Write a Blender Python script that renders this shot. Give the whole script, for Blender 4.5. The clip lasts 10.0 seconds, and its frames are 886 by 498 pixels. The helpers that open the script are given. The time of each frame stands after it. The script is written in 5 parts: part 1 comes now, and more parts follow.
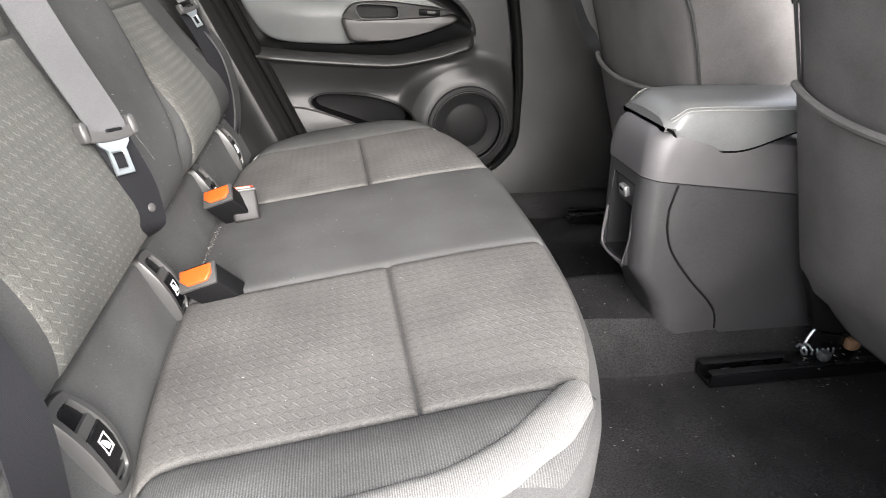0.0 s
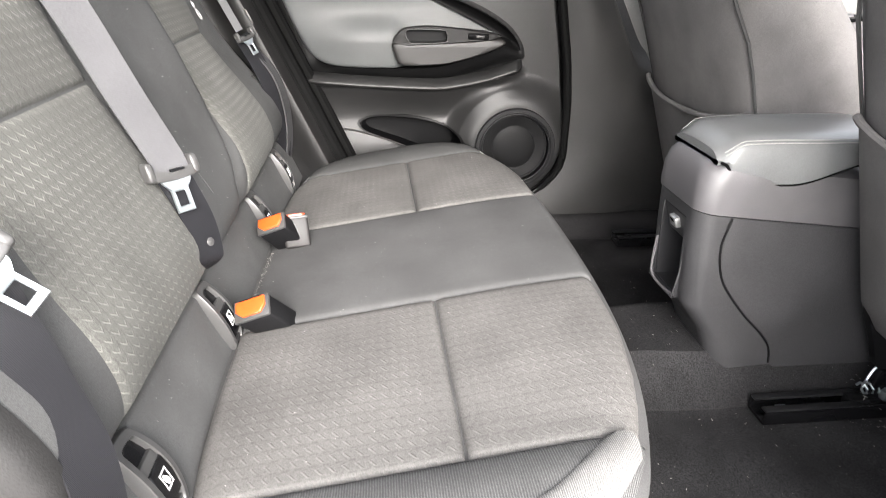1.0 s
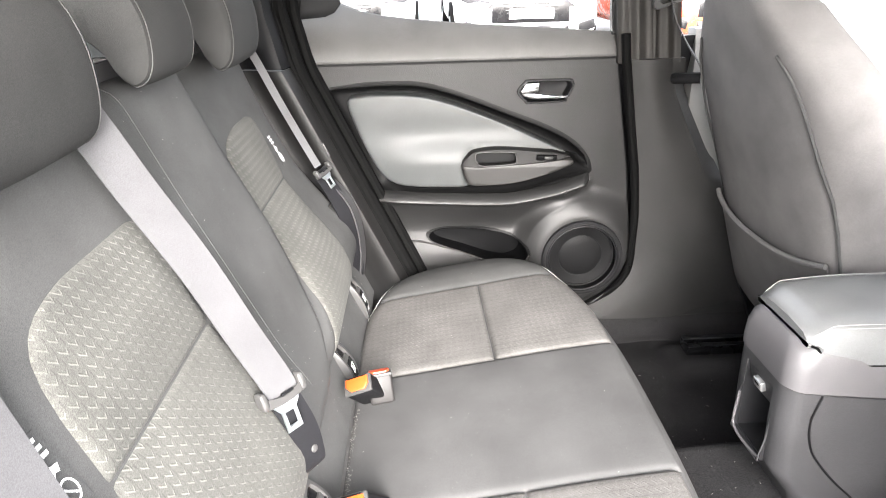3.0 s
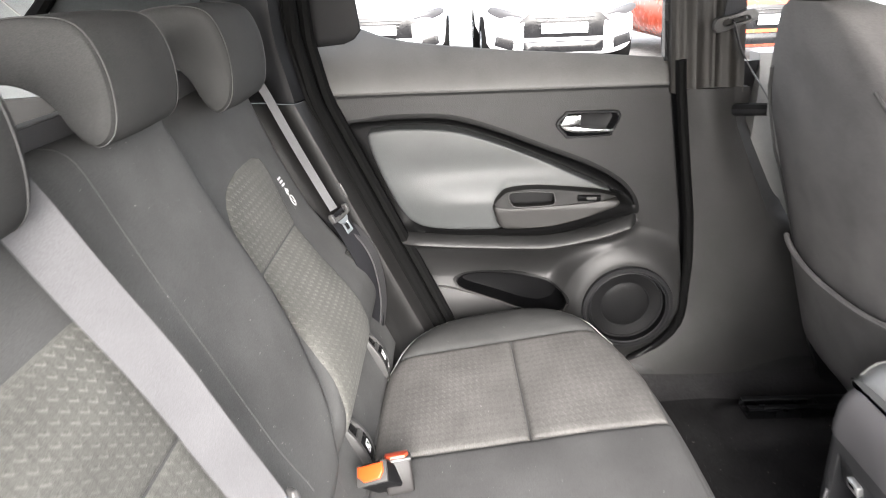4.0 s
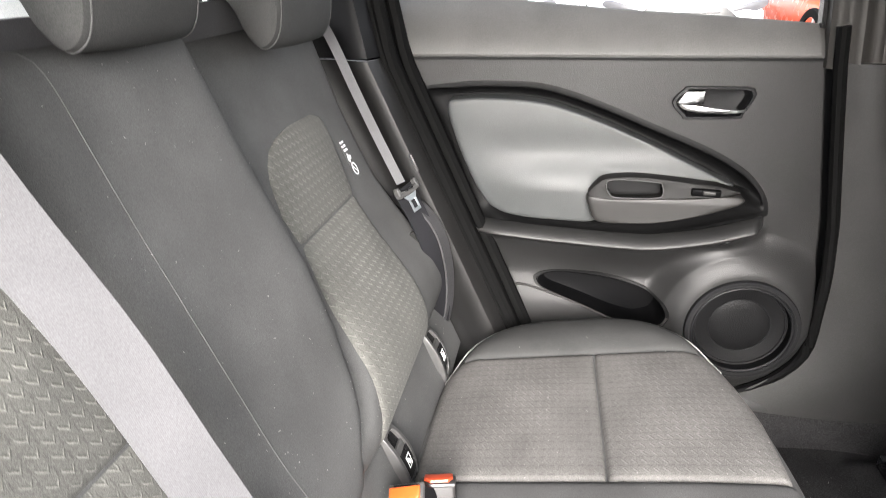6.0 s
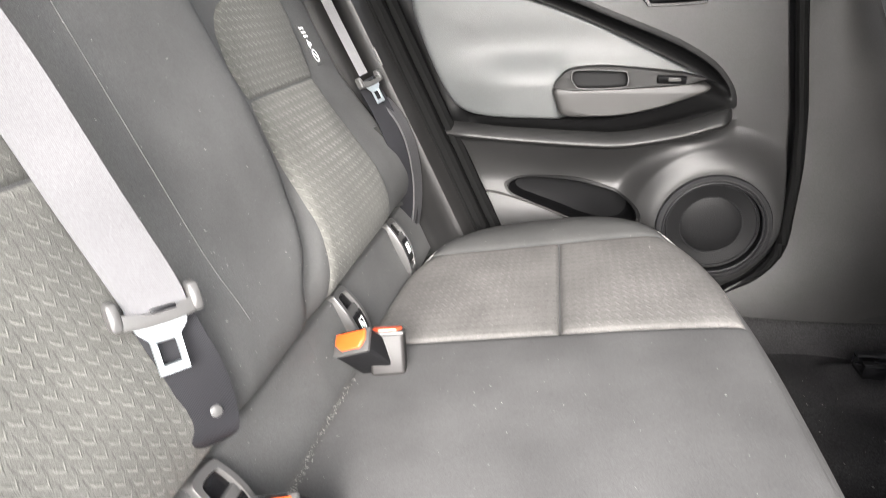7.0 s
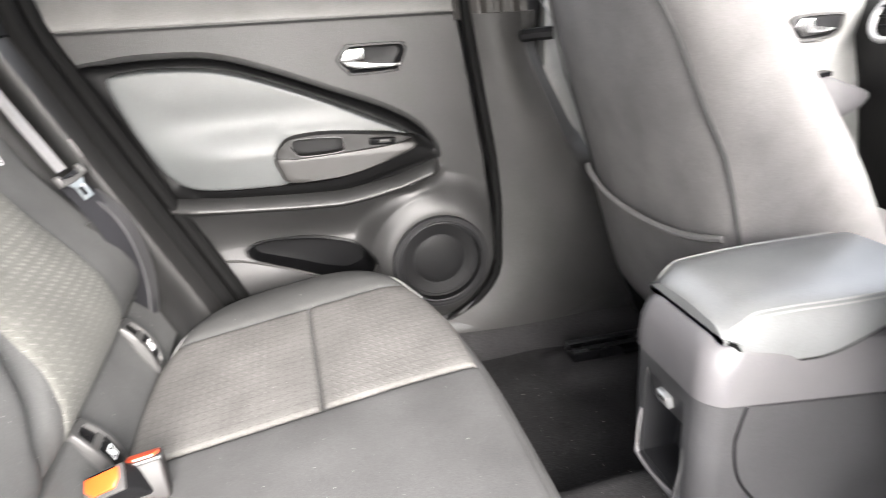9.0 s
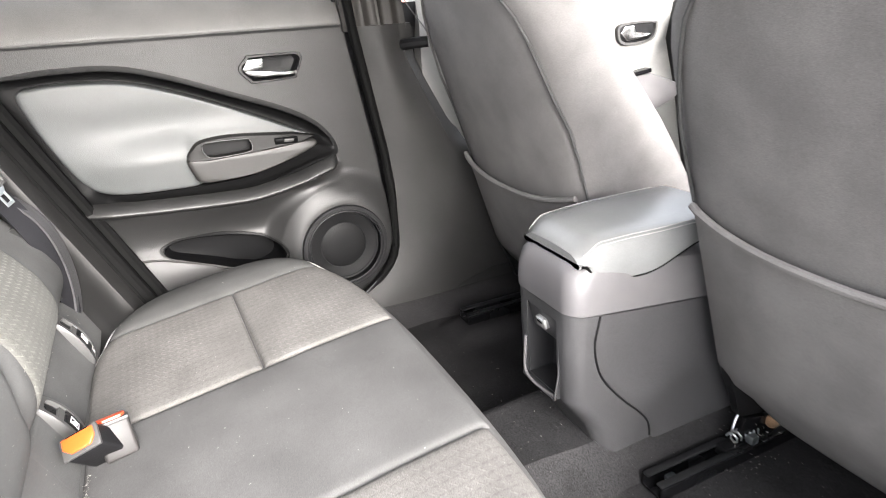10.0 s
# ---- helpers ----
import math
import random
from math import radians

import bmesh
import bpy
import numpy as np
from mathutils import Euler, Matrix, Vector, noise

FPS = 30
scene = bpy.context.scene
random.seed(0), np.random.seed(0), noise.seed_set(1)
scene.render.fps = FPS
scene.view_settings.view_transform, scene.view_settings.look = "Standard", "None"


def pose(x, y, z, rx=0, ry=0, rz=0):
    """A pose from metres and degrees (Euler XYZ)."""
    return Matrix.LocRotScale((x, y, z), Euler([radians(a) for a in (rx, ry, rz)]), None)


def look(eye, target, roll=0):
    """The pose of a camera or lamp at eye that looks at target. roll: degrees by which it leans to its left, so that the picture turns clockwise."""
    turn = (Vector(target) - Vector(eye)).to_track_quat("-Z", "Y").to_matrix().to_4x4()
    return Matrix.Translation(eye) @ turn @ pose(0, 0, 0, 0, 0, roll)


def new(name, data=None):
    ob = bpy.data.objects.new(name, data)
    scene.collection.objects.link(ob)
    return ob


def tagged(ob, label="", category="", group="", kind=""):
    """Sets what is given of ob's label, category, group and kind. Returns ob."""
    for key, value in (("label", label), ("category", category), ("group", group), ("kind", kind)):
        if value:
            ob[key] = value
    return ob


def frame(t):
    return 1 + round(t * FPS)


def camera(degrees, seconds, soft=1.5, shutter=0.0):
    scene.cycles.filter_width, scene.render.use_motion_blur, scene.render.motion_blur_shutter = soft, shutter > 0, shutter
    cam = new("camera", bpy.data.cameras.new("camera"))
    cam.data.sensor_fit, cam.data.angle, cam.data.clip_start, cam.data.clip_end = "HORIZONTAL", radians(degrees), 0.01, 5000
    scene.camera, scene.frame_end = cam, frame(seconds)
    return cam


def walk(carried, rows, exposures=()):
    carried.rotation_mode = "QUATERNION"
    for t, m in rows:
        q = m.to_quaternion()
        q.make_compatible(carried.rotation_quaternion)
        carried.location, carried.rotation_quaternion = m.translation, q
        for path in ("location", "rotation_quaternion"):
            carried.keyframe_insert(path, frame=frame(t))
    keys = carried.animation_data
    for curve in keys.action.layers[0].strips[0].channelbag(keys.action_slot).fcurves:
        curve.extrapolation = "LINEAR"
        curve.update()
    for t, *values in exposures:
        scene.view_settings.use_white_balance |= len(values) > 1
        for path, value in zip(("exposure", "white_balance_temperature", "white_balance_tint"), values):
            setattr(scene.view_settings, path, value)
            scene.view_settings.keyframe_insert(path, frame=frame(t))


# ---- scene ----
cam = camera(71.3, 10.0, 0.85, 0.35)
PATH = [
    (0, (0.039, -0.081, 0.716), (0.362, 1.688, -0.159), 1.8),
    (0.5, (0.041, -0.076, 0.722), (0.271, 1.709, -0.151), 1.0),
    (1, (0.033, -0.069, 0.755), (0.219, 1.727, -0.105), 0.7),
    (1.5, (0.007, -0.043, 0.827), (0.156, 1.762, -0.022), 0.3),
    (2, (-0.013, -0.018, 0.908), (0.103, 1.79, 0.062), -0.0),
    (2.5, (-0.034, 0.003, 0.988), (0.052, 1.815, 0.146), -0.6),
    (4, (-0.024, 0.203, 1.026), (-0.063, 2.04, 0.235), -2.2),
    (4.5, (-0.046, 0.353, 1.042), (-0.202, 2.187, 0.258), -1.9),
    (5, (-0.02, 0.371, 1.032), (-0.368, 2.18, 0.254), -2.4),
    (6.5, (0.016, 0.346, 0.846), (-0.307, 2.155, 0.056), -0.5),
    (7, (0.084, 0.306, 0.742), (-0.272, 2.111, -0.042), -1.7),
    (7.5, (0.129, 0.273, 0.676), (-0.241, 2.077, -0.105), -2.7),
    (8, (0.128, 0.289, 0.721), (-0.199, 2.098, -0.067), -2.8),
    (8.5, (0.088, 0.314, 0.841), (0.0, 2.153, 0.06), -1.8),
    (8.7, (0.11, 0.314, 0.862), (0.181, 2.148, 0.067), -2.6),
    (9, (0.113, 0.297, 0.856), (0.524, 2.089, 0.069), -2.7),
    (9.2, (0.097, 0.283, 0.867), (0.659, 2.031, 0.073), -2.9),
    (9.5, (0.062, 0.232, 0.864), (0.741, 1.941, 0.077), -2.9),
    (10, (0.009, 0.12, 0.867), (0.78, 1.796, 0.095), -3.0),
]
LIGHT = [(0.0, 3.43), (0.5, 3.64), (1.0, 3.72), (1.6, 4.0), (2.5, 4.42), (3.2, 4.25), (4.0, 3.9), (5.0, 3.8), (6.5, 4.05), (7.0, 4.12), (7.5, 3.97), (8.5, 4.3), (9.0, 4.4), (10.0, 4.35)]
walk(cam, [(t, look(eye, target, roll)) for t, eye, target, roll in PATH], LIGHT)

cam.data.dof.use_dof = False

# ---- world and light ----
world = bpy.data.worlds.new("sky")
scene.world = world
world.use_nodes = True
wn, wl = world.node_tree.nodes, world.node_tree.links
sky = wn.new("ShaderNodeTexSky")
sky.sky_type, sky.sun_disc = "NISHITA", False
sky.sun_elevation, sky.sun_rotation = radians(27), radians(174)
sky.air_density, sky.dust_density, sky.ozone_density = 1.0, 4.0, 1.0
soft = wn.new("ShaderNodeHueSaturation")
soft.inputs["Saturation"].default_value = 0.22
wl.new(sky.outputs[0], soft.inputs["Color"])
cast = wn.new("ShaderNodeMix")
cast.data_type, cast.blend_type = "RGBA", "MULTIPLY"
cast.inputs["Factor"].default_value = 1.0
cast.inputs["B"].default_value = (1.0, 0.99, 1.0, 1)
wl.new(soft.outputs[0], cast.inputs["A"])
wl.new(cast.outputs["Result"], wn["Background"].inputs[0])
wn["Background"].inputs[1].default_value = 0.15

sun = new("sun", bpy.data.lights.new("sun", "SUN"))
sun.data.energy, sun.data.angle, sun.data.color = 0.2, radians(60), (1.0, 0.98, 0.95)
sun.matrix_world = look((0.85, -7.5, 4.4), (0, 0.6, 0.3))


# ---- mesh helpers ----
C = 0.875            # the car's centre line


def part(name, bm, material, parent=None, label="", smooth=35, kind="", category=""):
    me = bpy.data.meshes.new(name)
    bmesh.ops.recalc_face_normals(bm, faces=bm.faces)
    bm.to_mesh(me)
    bm.free()
    me.materials.append(material)
    if smooth:
        me.polygons.foreach_set("use_smooth", [True] * len(me.polygons))
        me.set_sharp_from_angle(angle=radians(smooth))
    ob = new(name, me)
    if parent:
        ob.parent = parent
    return tagged(ob, label=label, kind=kind, category=category)


def thing(name, label, category, group="", kind="", at=(0, 0, 0)):
    ob = new(name)
    ob.empty_display_size = 0.05
    ob.location = at
    return tagged(ob, label, category, group, kind)


def sheet(fn, us, vs, back=None):
    """A grid over us x vs; with back, an offset (vector or function) that closes it into a solid."""
    bm = bmesh.new()
    front = [[bm.verts.new(fn(u, v)) for v in vs] for u in us]
    nu, nv = len(us), len(vs)
    for i in range(nu - 1):
        for j in range(nv - 1):
            bm.faces.new((front[i][j], front[i + 1][j], front[i + 1][j + 1], front[i][j + 1]))
    if back is not None:
        off = Vector(back)
        rear = [[bm.verts.new(front[i][j].co + off) for j in range(nv)] for i in range(nu)]
        for i in range(nu - 1):
            for j in range(nv - 1):
                bm.faces.new((rear[i][j], rear[i][j + 1], rear[i + 1][j + 1], rear[i + 1][j]))
        for i in range(nu - 1):
            for j in (0, nv - 1):
                bm.faces.new((front[i][j], rear[i][j], rear[i + 1][j], front[i + 1][j]))
        for j in range(nv - 1):
            for i in (0, nu - 1):
                bm.faces.new((front[i][j], front[i][j + 1], rear[i][j + 1], rear[i][j]))
    return bm


def loft(rings, caps=True, closed=True):
    """Rings of equal length joined one to the next; the ends are capped."""
    bm = bmesh.new()
    rows = [[bm.verts.new(p) for p in ring] for ring in rings]
    n = len(rows[0])
    for a, b in zip(rows, rows[1:]):
        for i in range(n if closed else n - 1):
            k = (i + 1) % n
            bm.faces.new((a[i], a[k], b[k], b[i]))
    if caps:
        bm.faces.new(rows[0])
        bm.faces.new(rows[-1])
    return bm


def span(a, b, n):
    return [a + (b - a) * i / (n - 1) for i in range(n)]


def curve(points, n, closed=False):
    """Catmull-Rom through the points, n steps for each stretch."""
    pts = [Vector(p) for p in points]
    m, out = len(pts), []
    for i in range(m if closed else m - 1):
        if closed:
            p0, p1, p2, p3 = (pts[(i + k - 1) % m] for k in range(4))
        else:
            p0, p1, p2, p3 = pts[max(i - 1, 0)], pts[i], pts[i + 1], pts[min(i + 2, m - 1)]
        for s in range(n):
            t = s / n
            out.append(0.5 * (2 * p1 + (p2 - p0) * t + (2 * p0 - 5 * p1 + 4 * p2 - p3) * t * t + (3 * p1 - p0 - 3 * p2 + p3) * t ** 3))
    if not closed:
        out.append(pts[-1])
    return out


def step(a, b, x):
    t = min(max((x - a) / (b - a), 0.0), 1.0)
    return t * t * (3 - 2 * t)


def table(xs, ys, x):
    return float(np.interp(x, xs, ys))


def block(size, at=(0, 0, 0), bevel=0.004, m=None, seg=2, taper=1.0):
    bm = bmesh.new()
    bmesh.ops.create_cube(bm, size=1)
    for v in bm.verts:
        k = taper if v.co.z > 0 else 1.0
        v.co = Vector((v.co.x * size[0] * k, v.co.y * size[1] * k, v.co.z * size[2]))
    if bevel:
        bmesh.ops.bevel(bm, geom=bm.edges[:], offset=bevel, segments=seg, affect="EDGES", profile=0.5)
    bmesh.ops.transform(bm, matrix=m if m else Matrix.Translation(at), verts=bm.verts)
    return bm


def rod(points, r, sides=8, flat=1.0):
    """A tube along the points."""
    pts = [Vector(p) for p in points]
    rings, up = [], Vector((0.13, 0.2, 1)).normalized()
    for i, p in enumerate(pts):
        d = (pts[min(i + 1, len(pts) - 1)] - pts[max(i - 1, 0)]).normalized()
        a = d.cross(up).normalized()
        b = d.cross(a)
        rings.append([p + r * (a * math.cos(t) + b * flat * math.sin(t)) for t in (2 * math.pi * k / sides for k in range(sides))])
    return loft(rings)


def loop_rod(points, r, sides=8):
    pts = [Vector(p) for p in points]
    m, bm = len(pts), bmesh.new()
    cen = sum(pts, Vector()) / m
    nrm = (pts[0] - cen).cross(pts[m // 4] - cen).normalized()
    rows = []
    for i, p in enumerate(pts):
        d = (pts[(i + 1) % m] - pts[i - 1]).normalized()
        a = d.cross(nrm).normalized()
        rows.append([bm.verts.new(p + r * (a * math.cos(t) + nrm * math.sin(t))) for t in (2 * math.pi * k / sides for k in range(sides))])
    for i in range(m):
        for k in range(sides):
            bm.faces.new((rows[i][k], rows[(i + 1) % m][k], rows[(i + 1) % m][(k + 1) % sides], rows[i][(k + 1) % sides]))
    return bm


def ribbon(points, across, width, thick=0.0012, cells=6):
    """A strap of that width along the points; across gives its width's way at each point."""
    pts = [Vector(p) for p in points]
    rings = []
    for i, p in enumerate(pts):
        d = (pts[min(i + 1, len(pts) - 1)] - pts[max(i - 1, 0)]).normalized()
        a = Vector(across(i / (len(pts) - 1))).normalized() if callable(across) else Vector(across).normalized()
        a = (a - d * a.dot(d)).normalized()
        nn = d.cross(a).normalized()
        ring = [p + a * width * (k / cells - 0.5) + nn * thick for k in range(cells + 1)]
        ring += [p + a * width * (k / cells - 0.5) - nn * thick for k in range(cells, -1, -1)]
        rings.append(ring)
    return loft(rings)


def pad(outline, place, thick, dome=0.0, round_edge=0.006, rings=7, relief=None):
    """A cushioned plate with a closed 2D outline: place(u, v, h) sets a point into the world."""
    cen = sum((Vector(p) for p in outline), Vector((0, 0))) / len(outline)
    size = sum((Vector(p) - cen).length for p in outline) / len(outline)
    rows = [(1.0, 0.0), (1.0, thick - round_edge)]
    rows += [(1 - round_edge / size * (1 - math.cos(a)), thick - round_edge + round_edge * math.sin(a)) for a in (0.5, 1.0, math.pi / 2)]
    k1 = rows[-1][0]
    rows += [(k1 * (1 - j / rings), thick + dome * (1 - (1 - j / rings) ** 2)) for j in range(1, rings)]
    out = []
    for k, h in rows:
        ring = []
        for p in outline:
            q = cen + (Vector(p) - cen) * k
            ring.append(place(q.x, q.y, h + (relief(q.x, q.y) * min(1, h / thick) if relief else 0)))
        out.append(ring)
    bm = loft(out, caps=False)
    bm.verts.ensure_lookup_table()
    n = len(outline)
    tip = bm.verts.new(place(cen.x, cen.y, thick + dome + (relief(cen.x, cen.y) if relief else 0)))
    bm.verts.ensure_lookup_table()
    last = [bm.verts[(len(rows) - 1) * n + i] for i in range(n)]
    for i in range(n):
        bm.faces.new((last[i], last[(i + 1) % n], tip))
    bm.faces.new([bm.verts[i] for i in range(n)])
    return bm


def ring_of(outer, inner, place, h0, h1):
    """A flat frame between two outlines of equal length, from depth h0 to h1."""
    rows = [[place(p[0], p[1], h0) for p in outer], [place(p[0], p[1], h1 - 0.002) for p in outer],
            [place(p[0] + (q[0] - p[0]) * 0.12, p[1] + (q[1] - p[1]) * 0.12, h1) for p, q in zip(outer, inner)],
            [place(p[0] + (q[0] - p[0]) * 0.88, p[1] + (q[1] - p[1]) * 0.88, h1) for p, q in zip(outer, inner)],
            [place(p[0], p[1], h1 - 0.002) for p in inner], [place(p[0], p[1], h0) for p in inner]]
    bm = loft(rows, caps=False)
    bm.verts.ensure_lookup_table()
    n = len(outer)
    for i in range(n):
        k = (i + 1) % n
        bm.faces.new((bm.verts[i], bm.verts[k], bm.verts[5 * n + k], bm.verts[5 * n + i]))
    return bm


# ---- materials ----
def material(name, base, rough, metal=0.0, grain=None, spots=None, bump=0.0, bump_scale=900.0, spec=0.5, sheen=0.0, coat=0.0, nap=0.0):
    """Base colour with large soft variation, fine grain and relief at real-world size."""
    mat = bpy.data.materials.new(name)
    mat.use_nodes = True
    n, l = mat.node_tree.nodes, mat.node_tree.links
    b = n["Principled BSDF"]
    b.inputs["Roughness"].default_value, b.inputs["Metallic"].default_value = rough, metal
    b.inputs["Specular IOR Level"].default_value = spec
    b.inputs["Sheen Weight"].default_value = sheen
    b.inputs["Sheen Roughness"].default_value = 0.5
    b.inputs["Coat Weight"].default_value = coat
    geo = n.new("ShaderNodeTexCoord")
    big = n.new("ShaderNodeTexNoise")
    big.inputs["Scale"].default_value, big.inputs["Detail"].default_value = 9.0, 4.0
    fine = n.new("ShaderNodeTexNoise")
    fine.inputs["Scale"].default_value, fine.inputs["Detail"].default_value = bump_scale, 2.0
    for t in (big, fine):
        l.new(geo.outputs["Object"], t.inputs["Vector"])
    ramp = n.new("ShaderNodeValToRGB")
    g = spots if spots else 0.18
    ramp.color_ramp.elements[0].position, ramp.color_ramp.elements[1].position = 0.3, 0.72
    ramp.color_ramp.elements[0].color = (*[c * (1 - g) for c in base], 1)
    ramp.color_ramp.elements[1].color = (*[c * (1 + g) for c in base], 1)
    l.new(big.outputs["Fac"], ramp.inputs["Fac"])
    mix = n.new("ShaderNodeMix")
    mix.data_type, mix.blend_type = "RGBA", "MULTIPLY"
    mix.inputs["Factor"].default_value = grain if grain is not None else 0.25
    l.new(ramp.outputs["Color"], mix.inputs["A"])
    sp = n.new("ShaderNodeMapRange")
    sp.inputs["From Min"].default_value, sp.inputs["From Max"].default_value = 0.3, 0.7
    sp.inputs["To Min"].default_value, sp.inputs["To Max"].default_value = 0.35, 1.65
    l.new(fine.outputs["Fac"], sp.inputs["Value"])
    l.new(sp.outputs["Result"], mix.inputs["B"])
    colour = mix.outputs["Result"]
    if nap:
        # fluff and rubbed patches a few millimetres across
        tuft = n.new("ShaderNodeTexNoise")
        tuft.inputs["Scale"].default_value, tuft.inputs["Detail"].default_value, tuft.inputs["Roughness"].default_value = 420.0, 3.0, 0.6
        l.new(geo.outputs["Object"], tuft.inputs["Vector"])
        tr = n.new("ShaderNodeMapRange")
        tr.inputs["From Min"].default_value, tr.inputs["From Max"].default_value = 0.3, 0.7
        tr.inputs["To Min"].default_value, tr.inputs["To Max"].default_value = 1 - nap, 1 + nap
        l.new(tuft.outputs["Fac"], tr.inputs["Value"])
        over = n.new("ShaderNodeMix")
        over.data_type, over.blend_type = "RGBA", "MULTIPLY"
        over.inputs["Factor"].default_value = 1.0
        l.new(colour, over.inputs["A"])
        l.new(tr.outputs["Result"], over.inputs["B"])
        colour = over.outputs["Result"]
    l.new(colour, b.inputs["Base Color"])
    rr = n.new("ShaderNodeMapRange")
    rr.inputs["To Min"].default_value, rr.inputs["To Max"].default_value = max(rough - 0.08, 0.02), min(rough + 0.1, 1)
    l.new(big.outputs["Fac"], rr.inputs["Value"])
    l.new(rr.outputs["Result"], b.inputs["Roughness"])
    if bump:
        bp = n.new("ShaderNodeBump")
        bp.inputs["Strength"].default_value, bp.inputs["Distance"].default_value = bump, 0.0006
        l.new(fine.outputs["Fac"], bp.inputs["Height"])
        l.new(bp.outputs["Normal"], b.inputs["Normal"])
    return mat


def emboss(mat, u_axis, v_axis, cell=(0.0160, 0.0130), depth=0.5, lift=1.5, lit_to=0.25):
    """Rows of raised chevrons pressed into a cloth, along two of the object's axes. Light on ridges and shade in dents
    also go into the colour.
    """
    n, l = mat.node_tree.nodes, mat.node_tree.links
    geo = n.new("ShaderNodeTexCoord")
    sep = n.new("ShaderNodeSeparateXYZ")
    l.new(geo.outputs["Object"], sep.inputs[0])

    def op(kind, a, b=None, c=None):
        m = n.new("ShaderNodeMath")
        m.operation = kind
        for i, x in enumerate((a, b, c)):
            if x is None:
                continue
            if isinstance(x, (int, float)):
                m.inputs[i].default_value = x
            else:
                l.new(x, m.inputs[i])
        return m.outputs[0]
    u = op("DIVIDE", sep.outputs[u_axis], cell[0])
    v = op("DIVIDE", sep.outputs[v_axis], cell[1])
    saw = op("FRACT", u)
    up = op("MINIMUM", op("MULTIPLY", saw, 1.6), op("MULTIPLY", op("SUBTRACT", 1.0, saw), 2.67))
    w = op("ADD", v, op("MULTIPLY", up, 0.60))
    f = op("FRACT", w)
    ridge = op("SUBTRACT", 1.0, op("SMOOTH_MIN", op("MULTIPLY", op("ABSOLUTE", op("SUBTRACT", f, 0.35)), 6.5), 1.0, 0.2))
    ridge = op("MAXIMUM", ridge, 0.0)
    gate = op("MULTIPLY", op("SMOOTH_MIN", op("MULTIPLY", op("SUBTRACT", saw, 0.10), 9.0), 1.0, 0.1), op("SMOOTH_MIN", op("MULTIPLY", op("SUBTRACT", 0.84, saw), 6.0), 1.0, 0.1))
    ridge = op("MULTIPLY", ridge, op("MAXIMUM", gate, 0.0))
    dent = op("MULTIPLY", op("LESS_THAN", op("ABSOLUTE", op("SUBTRACT", saw, 0.96)), 0.07), op("LESS_THAN", op("ABSOLUTE", op("SUBTRACT", f, 0.6)), 0.3))
    patch = n.new("ShaderNodeTexNoise")
    patch.inputs["Scale"].default_value = 6.0
    l.new(geo.outputs["Object"], patch.inputs["Vector"])
    fade = n.new("ShaderNodeMapRange")
    fade.inputs["From Min"].default_value, fade.inputs["From Max"].default_value = 0.3, 0.65
    fade.inputs["To Min"].default_value = lit_to
    l.new(patch.outputs["Fac"], fade.inputs["Value"])
    lit_relief = op("SUBTRACT", op("MULTIPLY", ridge, fade.outputs["Result"]), op("MULTIPLY", dent, 0.45))
    # painted light: ridges are lifted in colour, fading in random patches
    bsdf = n["Principled BSDF"]
    old = bsdf.inputs["Base Color"].links[0].from_socket
    mix = n.new("ShaderNodeMix")
    mix.data_type, mix.blend_type = "RGBA", "MULTIPLY"
    l.new(op("MAXIMUM", lit_relief, 0.0), mix.inputs["Factor"])
    l.new(old, mix.inputs["A"])
    mix.inputs["B"].default_value = (lift, lift, lift * 0.98, 1)
    # painted shade: dents are multiplied darker
    pit_shade = n.new("ShaderNodeMix")
    pit_shade.data_type, pit_shade.blend_type = "RGBA", "MULTIPLY"
    l.new(op("MULTIPLY", dent, 0.38), pit_shade.inputs["Factor"])
    l.new(mix.outputs["Result"], pit_shade.inputs["A"])
    pit_shade.inputs["B"].default_value = (0.42, 0.42, 0.42, 1)
    l.new(pit_shade.outputs["Result"], bsdf.inputs["Base Color"])
    bp = n.new("ShaderNodeBump")
    bp.inputs["Strength"].default_value, bp.inputs["Distance"].default_value = depth, 0.0025
    l.new(lit_relief, bp.inputs["Height"])
    if bsdf.inputs["Normal"].links:
        l.new(bsdf.inputs["Normal"].links[0].from_socket, bp.inputs["Normal"])
    l.new(bp.outputs["Normal"], bsdf.inputs["Normal"])
    return mat


